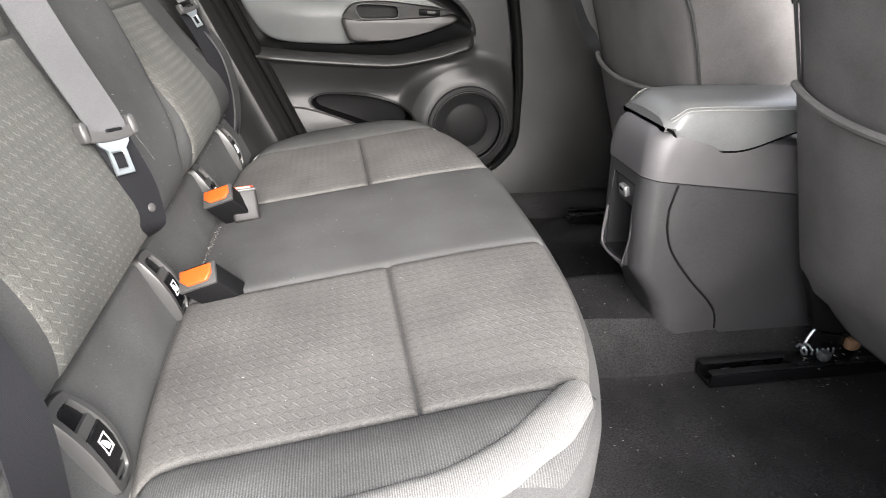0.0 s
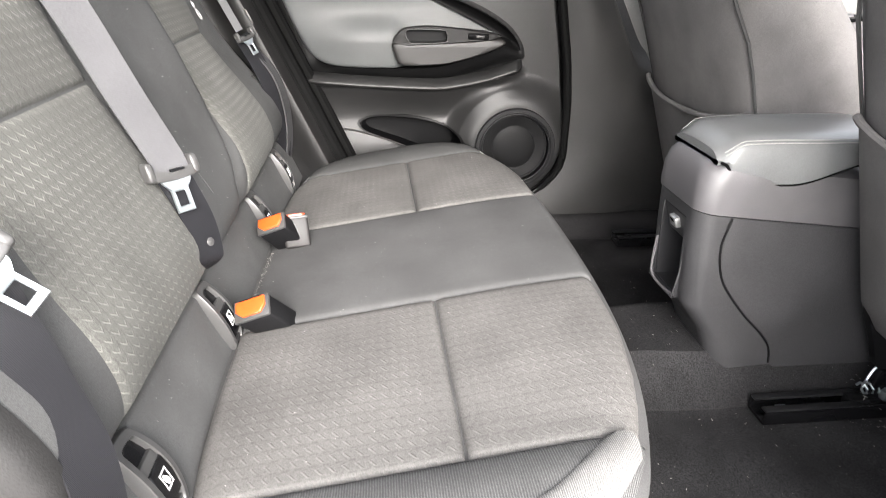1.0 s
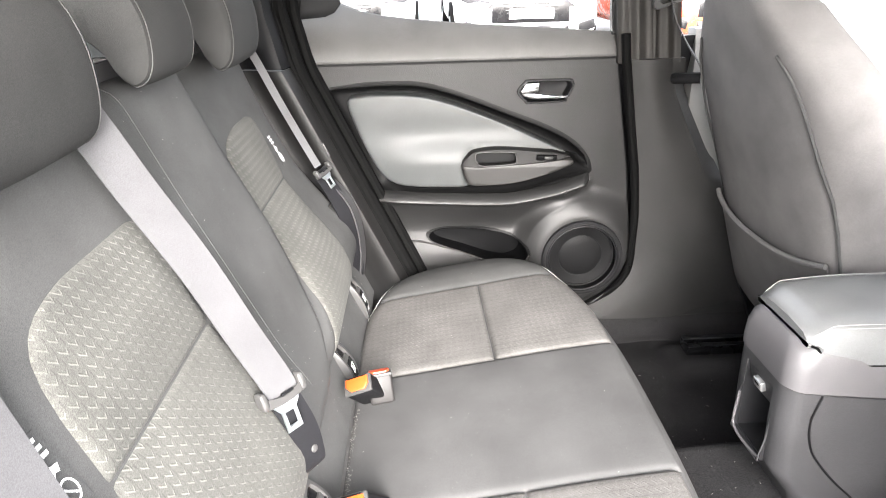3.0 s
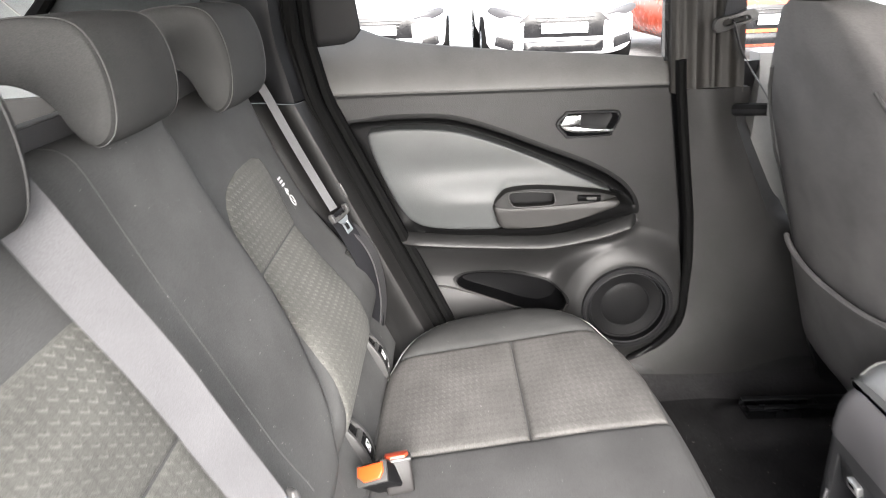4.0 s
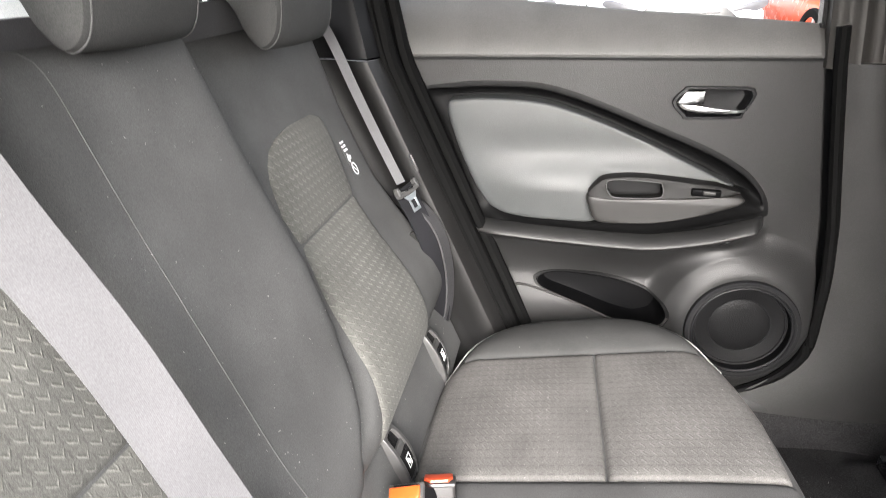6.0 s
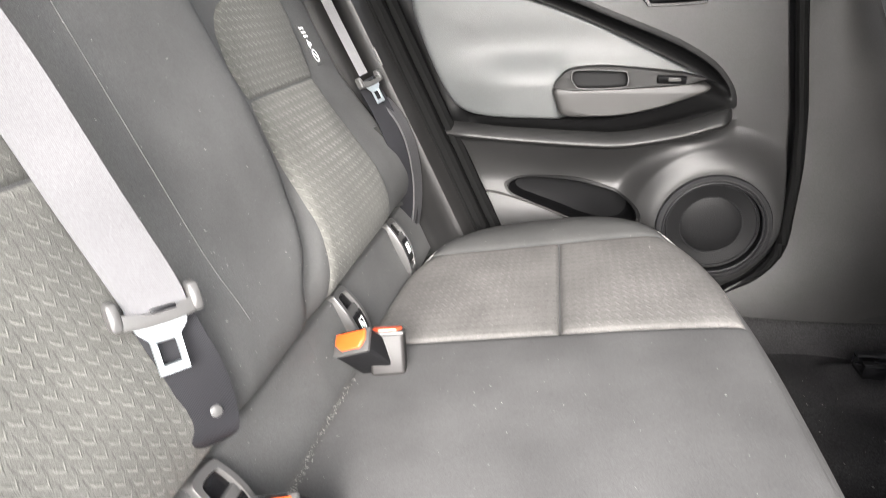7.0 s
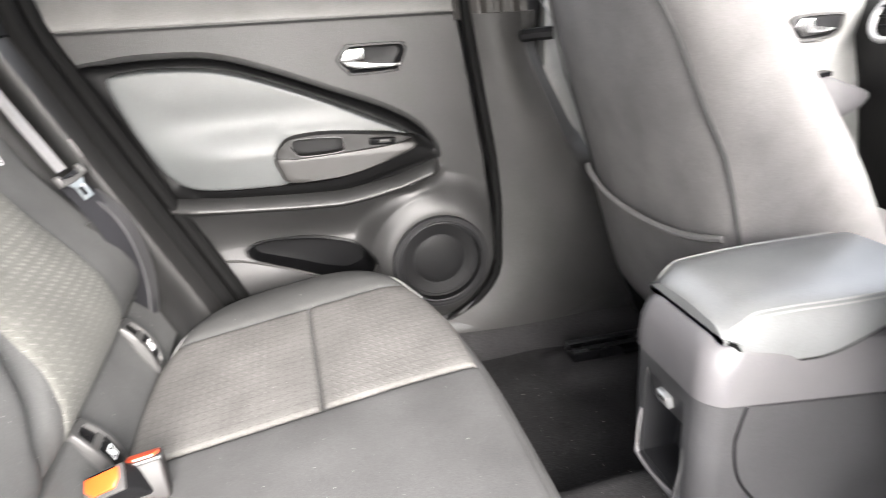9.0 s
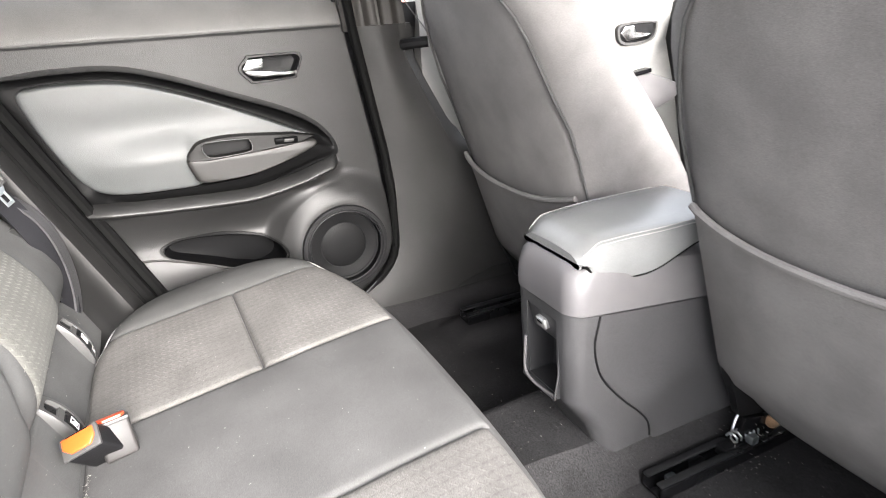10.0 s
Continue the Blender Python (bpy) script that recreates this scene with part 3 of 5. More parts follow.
    spk = part("speaker_ring", ring_of(circle(0.110), circle(0.097), door_plane(1.580), 0.0, 0.050), plastic_dark, door, "round black speaker trim ring")
    part("speaker_lip", loop_rod([Vector((x, 1.533, z)) for x, z in circle(0.0945)], 0.0030), plastic_dark, spk, "raised inner lip")
    part("fine_ring", loop_rod([Vector((x, 1.5305, z)) for x, z in circle(0.1015)], 0.0012, 6), plastic, spk)
    part("fine_ring", loop_rod([Vector((x, 1.5495, z)) for x, z in circle(0.0865)], 0.0016, 6), plastic_dark, spk)
    part("fine_ring", loop_rod([Vector((x, 1.5535, z)) for x, z in circle(0.0600)], 0.0012, 6), plastic_dark, spk)
    rows = []
    for r, d in ((0.097, 0.020), (0.091, 0.030), (0.086, 0.028), (0.062, 0.0275), (0.058, 0.0255), (0.054, 0.0275), (0.040, 0.0295), (0.024, 0.031), (0.010, 0.0315)):
        rows.append([Vector((x, 1.580 - d, z)) for x, z in circle(r)])
    bm = loft(rows, caps=False)
    bm.verts.ensure_lookup_table()
    bm.faces.new([bm.verts[8 * 56 + i] for i in range(56)])
    part("speaker_grille", bm, grille, spk, "fine black speaker mesh")
    return door


plastic_soft = material("soft_grey_upper_trim", (0.060, 0.059, 0.057), 0.5, grain=0.25, bump=0.5, bump_scale=620, spec=0.3)
plastic_arm = material("satin_armrest_plastic", (0.0135, 0.0130, 0.0125), 0.46, grain=0.15, bump=0.25, bump_scale=700, spec=0.25)
grille = material("black_speaker_mesh", (0.004, 0.004, 0.0042), 0.5, grain=0.5, bump=1.0, bump_scale=420, spec=0.08)
plate_grey = material("grey_armrest_plate", (0.0070, 0.0068, 0.0066), 0.55, grain=0.2, bump=0.3, bump_scale=620, spec=0.12)
# door plastic darkened: shade of the surround and pocket lip is in the colour
surround_shade = material("shaded_door_surround", (0.0026, 0.0026, 0.0027), 0.48, grain=0.2, bump=0.4, bump_scale=620, spec=0.09)
rear_door()


part("wall_side", sheet(lambda x, z: (x, 1.668 - 0.05 * step(0.6, 0.9, z), z), span(-1.15, 1.9, 12), span(-0.06, 0.845, 10), (0, 0.012, 0)), paint_black, label="painted side of the car body", kind="structure", category="wall")


def seals():
    pts = []
    for z in span(0.24, 1.10, 26):
        pts.append((table(REAR_Z, REAR_X, z) - 0.012, 1.548, z))
    s = thing("door_seal", "black rubber seal along the edge of the door opening", "door seal", kind="")
    part("rear_run", rod([(x + 0.014, y + 0.002, z) for x, y, z in pts], 0.017, 10), rubber, s)
    part("rear_lip", rod([(x + 0.003, y - 0.004, z) for x, y, z in pts], 0.010, 8), rubber, s)
    part("door_lip", rod([(x + 0.040, y + 0.020, z) for x, y, z in pts], 0.014, 8), rubber, s)
    fr = [(table(FRONT_Z, FRONT_X, z) + 0.012, 1.553, z) for z in span(0.86, 0.27, 22)]
    fr += [(0.525, 1.553, 0.225), (0.492, 1.553, 0.175), (0.44, 1.553, 0.135), (0.38, 1.553, 0.11)]
    part("front_run", rod([tuple(p) for p in curve(fr, 2)], 0.011, 10), rubber, s)


seals()


plastic_pillar = material("grained_pillar_plastic", (0.018, 0.0177, 0.0174), 0.48, grain=0.3, bump=0.6, bump_scale=620, spec=0.18)
pillar_brown = material("brown_grey_pillar_trim", (0.018, 0.0165, 0.015), 0.5, grain=0.3, bump=0.4, bump_scale=620, spec=0.2)
quarter_dark = material("dark_pillar_lining", (0.022, 0.024, 0.025), 0.75, grain=0.3, bump=0.3, spec=0.15)
quarter_grey = material("pale_grey_pillar_lining", (0.16, 0.17, 0.172), 0.75, grain=0.3, bump=0.3, spec=0.2)


trim_satin = material("satin_side_trim", (0.0085, 0.0083, 0.0082), 0.45, grain=0.25, bump=0.4, bump_scale=620, spec=0.28)


def side_trim():
    """Lining of the body behind the door, from the wheel arch up to the roof."""
    def low(z, u):
        x1 = table(REAR_Z, REAR_X, z) - 0.007
        x0 = x1 - 0.24
        return (x0 + (x1 - x0) * u, 1.503 + 0.050 * step(0.93, 1.0, u) - 0.014 * math.exp(-((u - 0.88) / 0.15) ** 2) + 0.014 * math.exp(-((u - 0.55) / 0.15) ** 2), z)
    part("trim_rear_lower", sheet(low, span(0.10, 0.806, 30), span(0, 1, 40), (0, 0.012, 0)), trim_satin, label="dark grey plastic trim beside the rear bench", kind="structure", category="trim")
    part("trim_rear_upper", sheet(low, span(0.810, 1.24, 16), span(-0.3, 1, 40), (0, 0.012, 0)), plastic_dark, label="black plastic trim of the rear roof pillar", kind="structure", category="trim")
    slot = thing("trim_clip", "small grey clip set in the pillar trim", "clip")
    part("clip_plate", block((0.006, 0.004, 0.034), m=pose(-0.262, 1.478, 0.622, 0, -24, 0), bevel=0.001), grip, slot)
    # quarter cover in the window's rear corner
    q = [(-0.42, 0.87), (-0.345, 0.85), (-0.325, 0.88), (-0.325, 0.906), (-0.250, 0.912), (-0.228, 0.921), (-0.212, 0.940), (-0.222, 1.02), (-0.24, 1.16), (-0.42, 1.16)]
    part("trim_quarter_cover", pad(q, door_plane(1.612), 0.012, 0.0, 0.003, 3), plastic_dark, label="black plastic cover in the window corner", kind="structure", category="trim")
    # pillar between the doors
    z_top = 0.800

    def pillar(z, u):
        x0 = table(FRONT_Z, FRONT_X, z) + 0.020
        x1 = table((0.10, 0.30, 0.423, 0.486, 0.724, 0.80), (0.95, 0.93, 0.85, 0.76, 0.625, 0.615), z)
        x = x0 + (x1 - x0) * u
        turn = 0.30 * max(0.0, u - 0.80) * step(0.45, 0.56, z) * (1 - step(0.70, 0.78, z))
        return (x + 0.25 * turn, 1.556 - 0.018 * math.sin(math.pi * min(u * 1.3, 1)) - 0.014 * step(0.32, 0.08, z) + turn, z)
    part("trim_pillar_lower", sheet(pillar, span(0.09, z_top, 34), span(0, 1, 36), (0, 0.02, 0)), plastic_pillar, label="grey grained trim of the pillar between the doors", kind="structure", category="trim")
    part("trim_pillar_upper", sheet(lambda z, u: (0.452 - 0.09 * (z - 0.80) + 0.150 * u, 1.566 - 0.014 * math.sin(math.pi * min(1, u * 1.6)) - 0.004 * math.sin(u * 26) - 0.008 * step(0.55, 0.60, u) + 0.05 * (z - 0.8), z), span(0.79, 1.24, 14), span(0, 1, 30), (0, 0.02, 0)),
         pillar_brown, label="brown-grey upper trim of the pillar between the doors", kind="structure", category="trim")
    part("trim_door_edge", sheet(lambda z, u: (0.440 - 0.1 * (z - 0.85) + 0.045 * u, 1.588, z), span(0.855, 1.24, 8), span(0, 1, 5), (0, 0.02, 0)), gloss, label="black frame of the door window", kind="structure", category="trim")
    part("sill", sheet(lambda x, u: (x, 1.535 + 0.05 * (1 - u) ** 2 - 0.006 * u, 0.155 - 0.06 * u), span(0.34, 1.35, 40), span(0, 1, 8), (0, 0.01, -0.005)), plastic, label="grey plastic sill trim below the doors", kind="structure", category="trim")
    for y0, y1 in ((0.12, 0.22),):
        part("sill_near", sheet(lambda x, u: (x, y0 + (y1 - y0) * u, 0.15 - 0.04 * u), span(-0.2, 1.35, 30), span(0, 1, 6), (0, 0, -0.03)), plastic, label="plastic sill of the open door", kind="structure", category="trim")
    # roof and the lining round the boot
    part("ceiling", sheet(lambda x, y: (x, y, 1.27 - 0.06 * ((y - C) / 0.7) ** 2 - 0.05 * max(0, -x)), span(-1.05, 1.25, 20), span(0.22, 1.56, 20), (0, 0, 0.04)), lining, label="pale cloth headliner", kind="structure", category="ceiling")
    part("trim_boot_side", sheet(lambda x, z: (x, 1.50 - 0.16 * step(-0.5, -1.1, x), z), span(-1.1, -0.46, 14), span(0.30, 0.85, 14), (0, 0.02, 0)), plastic, label="grey lining of the boot side", kind="structure", category="trim")
    part("trim_quarter", sheet(lambda x, z: (x, 1.500 - 0.20 * max(0, z - 0.93) - 0.10 * step(-0.85, -1.1, x), z), span(-1.03, -0.80, 10), span(0.82, 1.25, 12), (0, 0.02, 0)), quarter_grey, label="pale grey lining beside the boot", kind="structure", category="trim")
    part("trim_quarter_dark", sheet(lambda x, z: (x, 1.497 - 0.20 * max(0, z - 0.93), z), span(-0.798, -0.50, 10), span(0.82, 1.25, 12), (0, 0.02, 0)), quarter_dark, label="dark blue-grey lining of the rear quarter", kind="structure", category="trim")
    part("trim_boot_seal", rod([tuple(p) for p in curve([(-0.93, 1.485, 0.90), (-0.86, 1.480, 0.965), (-0.77, 1.462, 1.04), (-0.62, 1.425, 1.20)], 6)], 0.014, 8), rubber, label="black strip across the rear pillar lining", kind="structure", category="trim")
    cord = thing("shelf_cord", "thin pale cord of the boot shelf", "cord")
    part("strand", rod([tuple(p) for p in curve([(-0.80, 1.465, 0.952), (-0.83, 1.46, 0.985), (-0.88, 1.44, 1.05), (-0.93, 1.41, 1.12)], 5)], 0.0022, 6), thread, cord)
    part("wall_boot", sheet(lambda y, z: (-1.12, y, z), span(0.2, 1.5, 6), span(0.2, 0.88, 6), (-0.03, 0, 0)), plastic_dark, label="dark lining inside the tailgate", kind="structure", category="wall")
    part("floor_boot", sheet(lambda x, y: (x, y, 0.42), span(-1.12, -0.40, 6), span(0.2, 1.5, 6), (0, 0, -0.03)), carpet, label="carpeted boot floor", kind="structure", category="floor")


side_trim()


# ---- rear bench ----
def cushion_k(x, y):
    dx = x - 0.085
    a = abs(dx) / 0.270 if dx > 0 else abs(dx) / 0.30
    e = a ** 2.6 if dx > 0 else a ** 4
    return (e + (abs(y - C) / 0.648) ** 2.6) ** (1 / 2.6)


def cushion_z(x, y):
    k = cushion_k(x, y)
    z = 0.304 + 0.155 * (x - 0.09) - 0.10 * max(0, x - 0.2) ** 1.4
    z += 0.010 * step(0.47, 0.54, abs(y - C)) - 0.012 * step(0.86, 1.0, k) - 0.018 * max(0, (k - 0.93) / 0.07) ** 2
    return z


def rear_cushion():
    seat = thing("rear_bench_cushion", "dark grey cloth rear bench cushion with embossed outer seat panels", "car seat")
    angs = span(0, 2 * math.pi, 241)[:-1]

    def edge(a):
        lo, hi = 0.0, 1.2
        for _ in range(30):
            m = (lo + hi) / 2
            if cushion_k(0.085 + m * math.cos(a), C + m * math.sin(a)) < 1:
                lo = m
            else:
                hi = m
        return lo
    rad = [edge(a) for a in angs]
    rings = []
    for k in (0.04, 0.12, 0.2, 0.28, 0.36, 0.44, 0.5, 0.55, 0.6, 0.64, 0.68, 0.72, 0.76, 0.79, 0.82, 0.85, 0.88, 0.91, 0.935, 0.955, 0.975, 0.99, 1.0):
        rings.append([(0.085 + r * k * math.cos(a), C + r * k * math.sin(a), cushion_z(0.085 + r * k * math.cos(a), C + r * k * math.sin(a)) - 0.005) for a, r in zip(angs, rad)])
    for dk, dz in ((1.005, -0.012), (1.006, -0.05), (1.0, -0.11), (0.97, -0.18), (0.93, -0.235)):
        rings.append([(0.085 + r * dk * math.cos(a), C + r * dk * math.sin(a), cushion_z(0.085 + r * math.cos(a), C + r * math.sin(a)) + dz - 0.004) for a, r in zip(angs, rad)])
    part("base_cover", loft(rings), cloth, seat, "plain dark grey cloth")
    for s in (-1, 1, 0):
        for x0, x1 in ((-0.178, 0.1), (0.1, 0.330)) if s else ((-0.178, 0.336),):
            ya, yb = (C + s * 0.1703, C + s * 0.4882) if s else (C - 0.1697, C + 0.1697)

            def top(u, v):
                y = ya + (yb - ya) * v
                a0 = 0.107 - 0.016 * (y - 0.388) + 0.0008 if x0 > 0 else x0
                a1 = 0.107 - 0.016 * (y - 0.388) - 0.0008 if x1 < 0.2 else x1
                x = a0 + (a1 - a0) * u
                if x1 > 0.2:
                    # the front edge follows the rounded corner
                    far = x1
                    while cushion_k(far, y) > 0.968:
                        far -= 0.002
                    x = a0 + (far - a0) * u
                e = min(u, 1 - u) * (x1 - x0)
                g = min(v, 1 - v) * abs(yb - ya)
                rise = 0.008 * (1 - math.exp(-e / 0.003)) * (1 - math.exp(-g / 0.003)) + 0.003 * step(0, 0.1, min(e, g))
                return Vector((x, y, cushion_z(x, y) + rise - 0.006))
            us = [0, 0.006, 0.015, 0.03, 0.055] + span(0.09, 0.91, 22) + [0.945, 0.97, 0.985, 0.994, 1]
            vs = [0, 0.006, 0.015, 0.035] + span(0.07, 0.93, 26) + [0.96, 0.98, 0.992, 1]
            part("seat_panel" if s else "middle_panel", sheet(top, us, vs), cloth_seat if s else cloth, seat, "grey cloth panel embossed with chevrons" if s else "plain dark grey middle panel")
        if not s:
            continue
        # bolster skin outside the panel
        def side(u, v):
            y = C + s * (0.4905 + (0.150 if s > 0 else 0.108) * v)
            x = -0.15 + 0.47 * u
            lo = -0.17
            hi = 0.335
            while cushion_k(hi, y) > 0.985 and hi > 0.05:
                hi -= 0.002
            while cushion_k(lo, y) > 0.985 and lo < 0.05:
                lo += 0.002
            x = lo + (hi - lo) * u
            e = min(u, 1 - u) * 0.4
            g = min(v, 1 - v) * 0.15
            return Vector((x, y, cushion_z(x, y) - 0.004 + 0.006 * (1 - math.exp(-min(e, g) / 0.004))))
        part("bolster", sheet(side, span(0, 1, 34), [0, 0.02, 0.05] + span(0.1, 1, 16)), cloth_rib if s < 0 else cloth_side, seat, "ribbed dark grey side bolster" if s < 0 else "plain dark grey side bolster")
        if s < 0:
            # pale ribbed strip along the rounded edge
            inn = curve([(-0.12, 0.290), (0.0, 0.293), (0.074, 0.296), (0.121, 0.301), (0.173, 0.321), (0.212, 0.350), (0.246, 0.383)], 6)
            out = curve([(-0.12, 0.250), (0.0, 0.248), (0.106, 0.257), (0.160, 0.268), (0.202, 0.291), (0.236, 0.314), (0.272, 0.357)], 6)

            def strip(u, v):
                i = int(u * (len(inn) - 1) + 0.5)
                p = inn[i].lerp(out[i], v)
                tip = 0.010 * max(0, (u - 0.93) / 0.07) ** 2 * math.sin(math.pi * v)
                return Vector((p.x + tip, p.y + tip, cushion_z(p.x, p.y) + 0.0035 + 0.004 * math.sin(math.pi * v) ** 0.5))
            part("edge_strip", sheet(strip, span(0, 1, len(inn)), span(0, 1, 12), (0, 0.004, -0.008)), cloth_strip, seat, "pale ribbed strip along the edge")
            continue
        pipe = []
        for a in span(1.12, 2.5, 60) if s > 0 else span(-2.5, -0.30, 60):
            r = edge(a)
            x, y = 0.085 + r * 0.985 * math.cos(a), C + r * 0.985 * math.sin(a)
            pipe.append((x, y, cushion_z(x, y) + 0.001))
        part("piping", rod(pipe, 0.0016, 6), thread, seat, "pale piping along the edge")
    return seat


rear_cushion()


def back_x(z):
    return -0.205 - 0.42 * (z - 0.31) + 0.10 * max(0, z - 0.72) ** 1.5


def back_at(y, z, h=0.0):
    return Vector((back_x(z) + 0.92 * h, y, z + 0.38 * h))


def split_y(z):
    """Where the double and the single backrest meet."""
    return table((0.36, 0.40, 0.43, 0.465, 0.52, 0.60, 0.70, 0.80, 0.89), (0.93, 0.94, 0.98, 1.010, 1.035, 1.048, 1.042, 1.036, 1.030), z)


def under(z):
    """The rounded lower roll of the backrests: 0 in the crease, 1 above it."""
    t = min(max((z - 0.3515) / 0.046, 0.0), 1.0)
    return (1 - (1 - t) ** 2) ** 0.5


def rise_double(y, z):
    low = under(z)
    e = min(y - 0.272, split_y(z) - y, 0.89 - z)
    r = 0.030 * (1 - math.exp(-max(e, 0) / 0.009)) * low - 0.006 * low
    mid = 0.012 * step(0.735, 0.775, y) * (1 - math.exp(-max(e, 0) / 0.014)) * low
    crease = -0.014 * math.exp(-((z - 0.3515) / 0.0055) ** 2)
    return r + mid + 0.008 * math.exp(-((z - 0.42) / 0.05) ** 2) * low + crease


def rise_single(y, z):
    low = under(z)
    e = min(y - split_y(z), 1.478 - y, 0.89 - z)
    body = table((0.352, 0.375, 0.40, 0.43, 0.48, 0.54, 0.60, 0.68, 0.75, 0.89), (0.030, 0.034, 0.037, 0.037, 0.025, 0.008, -0.006, -0.010, -0.010, -0.006), z)
    valley = -0.006 * math.exp(-((y - split_y(z) - 0.02) / 0.02) ** 2)
    return (body + valley) * low - 0.030 * math.exp(-max(e, 0) / 0.008) * low - 0.012 * math.exp(-((z - 0.3495) / 0.006) ** 2)


def pad_rise(y, z):
    return rise_double(y, z) if y < split_y(z) else rise_single(y, z)


def insert(parent, edges, z0, z1, n=22):
    """An embossed panel between two side edges given as tables over z."""
    za, left, right = edges

    def skin(u, v):
        z = z0 + (z1 - z0) * u
        a, b = table(za, left, z), table(za, right, z)
        y = a + (b - a) * v
        e, g = min(u, 1 - u) * (z1 - z0), min(v, 1 - v) * (b - a)
        rise = 0.006 * (1 - math.exp(-e / 0.004)) * (1 - math.exp(-g / 0.005)) + 0.005 * step(0, 0.09, min(e, g))
        return back_at(y, z, pad_rise(y, z) + rise - 0.001)
    us = [0, 0.006, 0.015, 0.028, 0.045, 0.070] + span(0.1, 0.9, n) + [0.935, 0.965, 0.985, 1]
    vs = [0, 0.012, 0.03, 0.06] + span(0.1, 0.9, 22) + [0.94, 0.97, 0.988, 1]
    part("back_panel", sheet(skin, us, vs), cloth_back, parent, "grey cloth panel embossed with chevrons")


def rear_backrests():
    zs = span(0.235, 0.332, 9) + span(0.336, 0.388, 36) + span(0.395, 0.86, 50) + [0.87, 0.88, 0.886, 0.89]
    vs = [0, 0.003, 0.008, 0.016, 0.027, 0.04] + span(0.055, 0.945, 84) + [0.96, 0.973, 0.984, 0.992, 0.997, 1]
    for single, label in ((False, "dark grey cloth double rear backrest with one embossed panel"), (True, "dark grey cloth single rear backrest with an embossed panel")):
        back = thing("bench_back", label, "bench back", "rear bench backs")

        def skin(z, v):
            gap = 0.0002 + 0.0022 * step(0.345, 0.36, z)
            a, b = (split_y(z) + gap, 1.478) if single else (0.272, split_y(z) - gap)
            y = a + (b - a) * v
            return back_at(y, z, rise_single(y, z) if single else rise_double(y, z))
        part("cover", sheet(skin, zs, vs, (-0.10, 0, 0.0)), cloth_upright, back, "plain dark grey cloth cover")
        if not single:
            # added sheet that carries the painted shade of the outer end
            def end_skin(z, v):
                y = 0.2715 + 0.034 * v
                return back_at(y - 0.0015, z, rise_double(max(y, 0.2722), z) + 0.0012)
            part("side_cover", sheet(end_skin, span(0.372, 0.60, 30), span(0, 1, 16), (-0.10, 0, 0.0)), side_scuffed_shade, back, "scuffed sheet added on the outer end, shade put into its colour")
            part("stitch_line", rod([back_at(0.800, z, rise_double(0.800, z) + 0.0006) for z in zs if z > 0.42], 0.0006, 5), seam_thread, back, "pale stitching down the middle part")
            edges = ((0.37, 0.45, 0.60, 0.67, 0.70, 0.72, 0.735, 0.745, 0.752), (0.405, 0.415, 0.430, 0.438, 0.445, 0.454, 0.470, 0.495, 0.545), (0.735, 0.728, 0.703, 0.708, 0.714, 0.716, 0.714, 0.706, 0.680))
        else:
            edges = ((0.37, 0.45, 0.55, 0.605, 0.65, 0.695, 0.714, 0.729, 0.738, 0.746), (0.990, 1.037, 1.074, 1.098, 1.092, 1.107, 1.123, 1.145, 1.176, 1.233), (1.290, 1.314, 1.320, 1.328, 1.343, 1.356, 1.357, 1.354, 1.346, 1.318))
        insert(back, edges, 0.3555, 0.6062)
        insert(back, edges, 0.6074, edges[0][-1], 24)


rear_backrests()

HEAD = [(-0.515, 0.962), (-0.497, 0.988), (-0.455, 1.006), (-0.405, 1.010), (-0.365, 1.000), (-0.346, 0.960), (-0.343, 0.910), (-0.352, 0.873),
        (-0.372, 0.858), (-0.388, 0.872), (-0.400, 0.899), (-0.418, 0.921), (-0.445, 0.935), (-0.480, 0.940)]


def headrest(y, dx, dz, width, kx=1.0, kz=1.0, group="rear headrests"):
    """A hooked headrest: its side outline, swelling towards the middle of its width."""
    h = thing("headrest", "dark grey cloth hooked headrest over the rear backrest", "headrest", group)
    line = [Vector(p) for p in curve([(a, b) for a, b in HEAD], 4, True)]
    cen = Vector((-0.41, 0.95))
    rings = []
    for t, k in ((-1.0, 0.80), (-0.985, 0.88), (-0.95, 0.95), (-0.88, 0.985), (-0.7, 1.0), (-0.35, 1.01), (0, 1.015), (0.35, 1.01), (0.7, 1.0), (0.88, 0.985), (0.95, 0.95), (0.985, 0.88), (1.0, 0.80)):
        rings.append([Vector((cen.x + (p.x - cen.x) * k * kx + dx, y + t * width / 2, cen.y + (p.y - cen.y) * k * kz + dz)) for p in line])
    part("cover", loft(rings), cloth_head, h, "dark grey cloth cover")
    for s in (-1, 1):
        seam = [Vector((cen.x + (p.x - cen.x) * 0.986 * kx + dx, y + s * 0.88 * width / 2, cen.y + (p.y - cen.y) * 0.986 * kz + dz)) for p in line]
        part("seam", loop_rod(seam, 0.0009, 6), cloth, h)
        if kz > 0.9:
            part("post", rod([(-0.475, y + s * 0.055, 0.86), (-0.455, y + s * 0.055, 0.95)], 0.006, 8), chrome, h, "steel post")
    return h


headrest(1.226, 0.0, 0.0, 0.205)
headrest(0.882, 0.0, 0.012, 0.170, 0.92, 0.82)
headrest(0.545, 0.0, 0.0, 0.235)


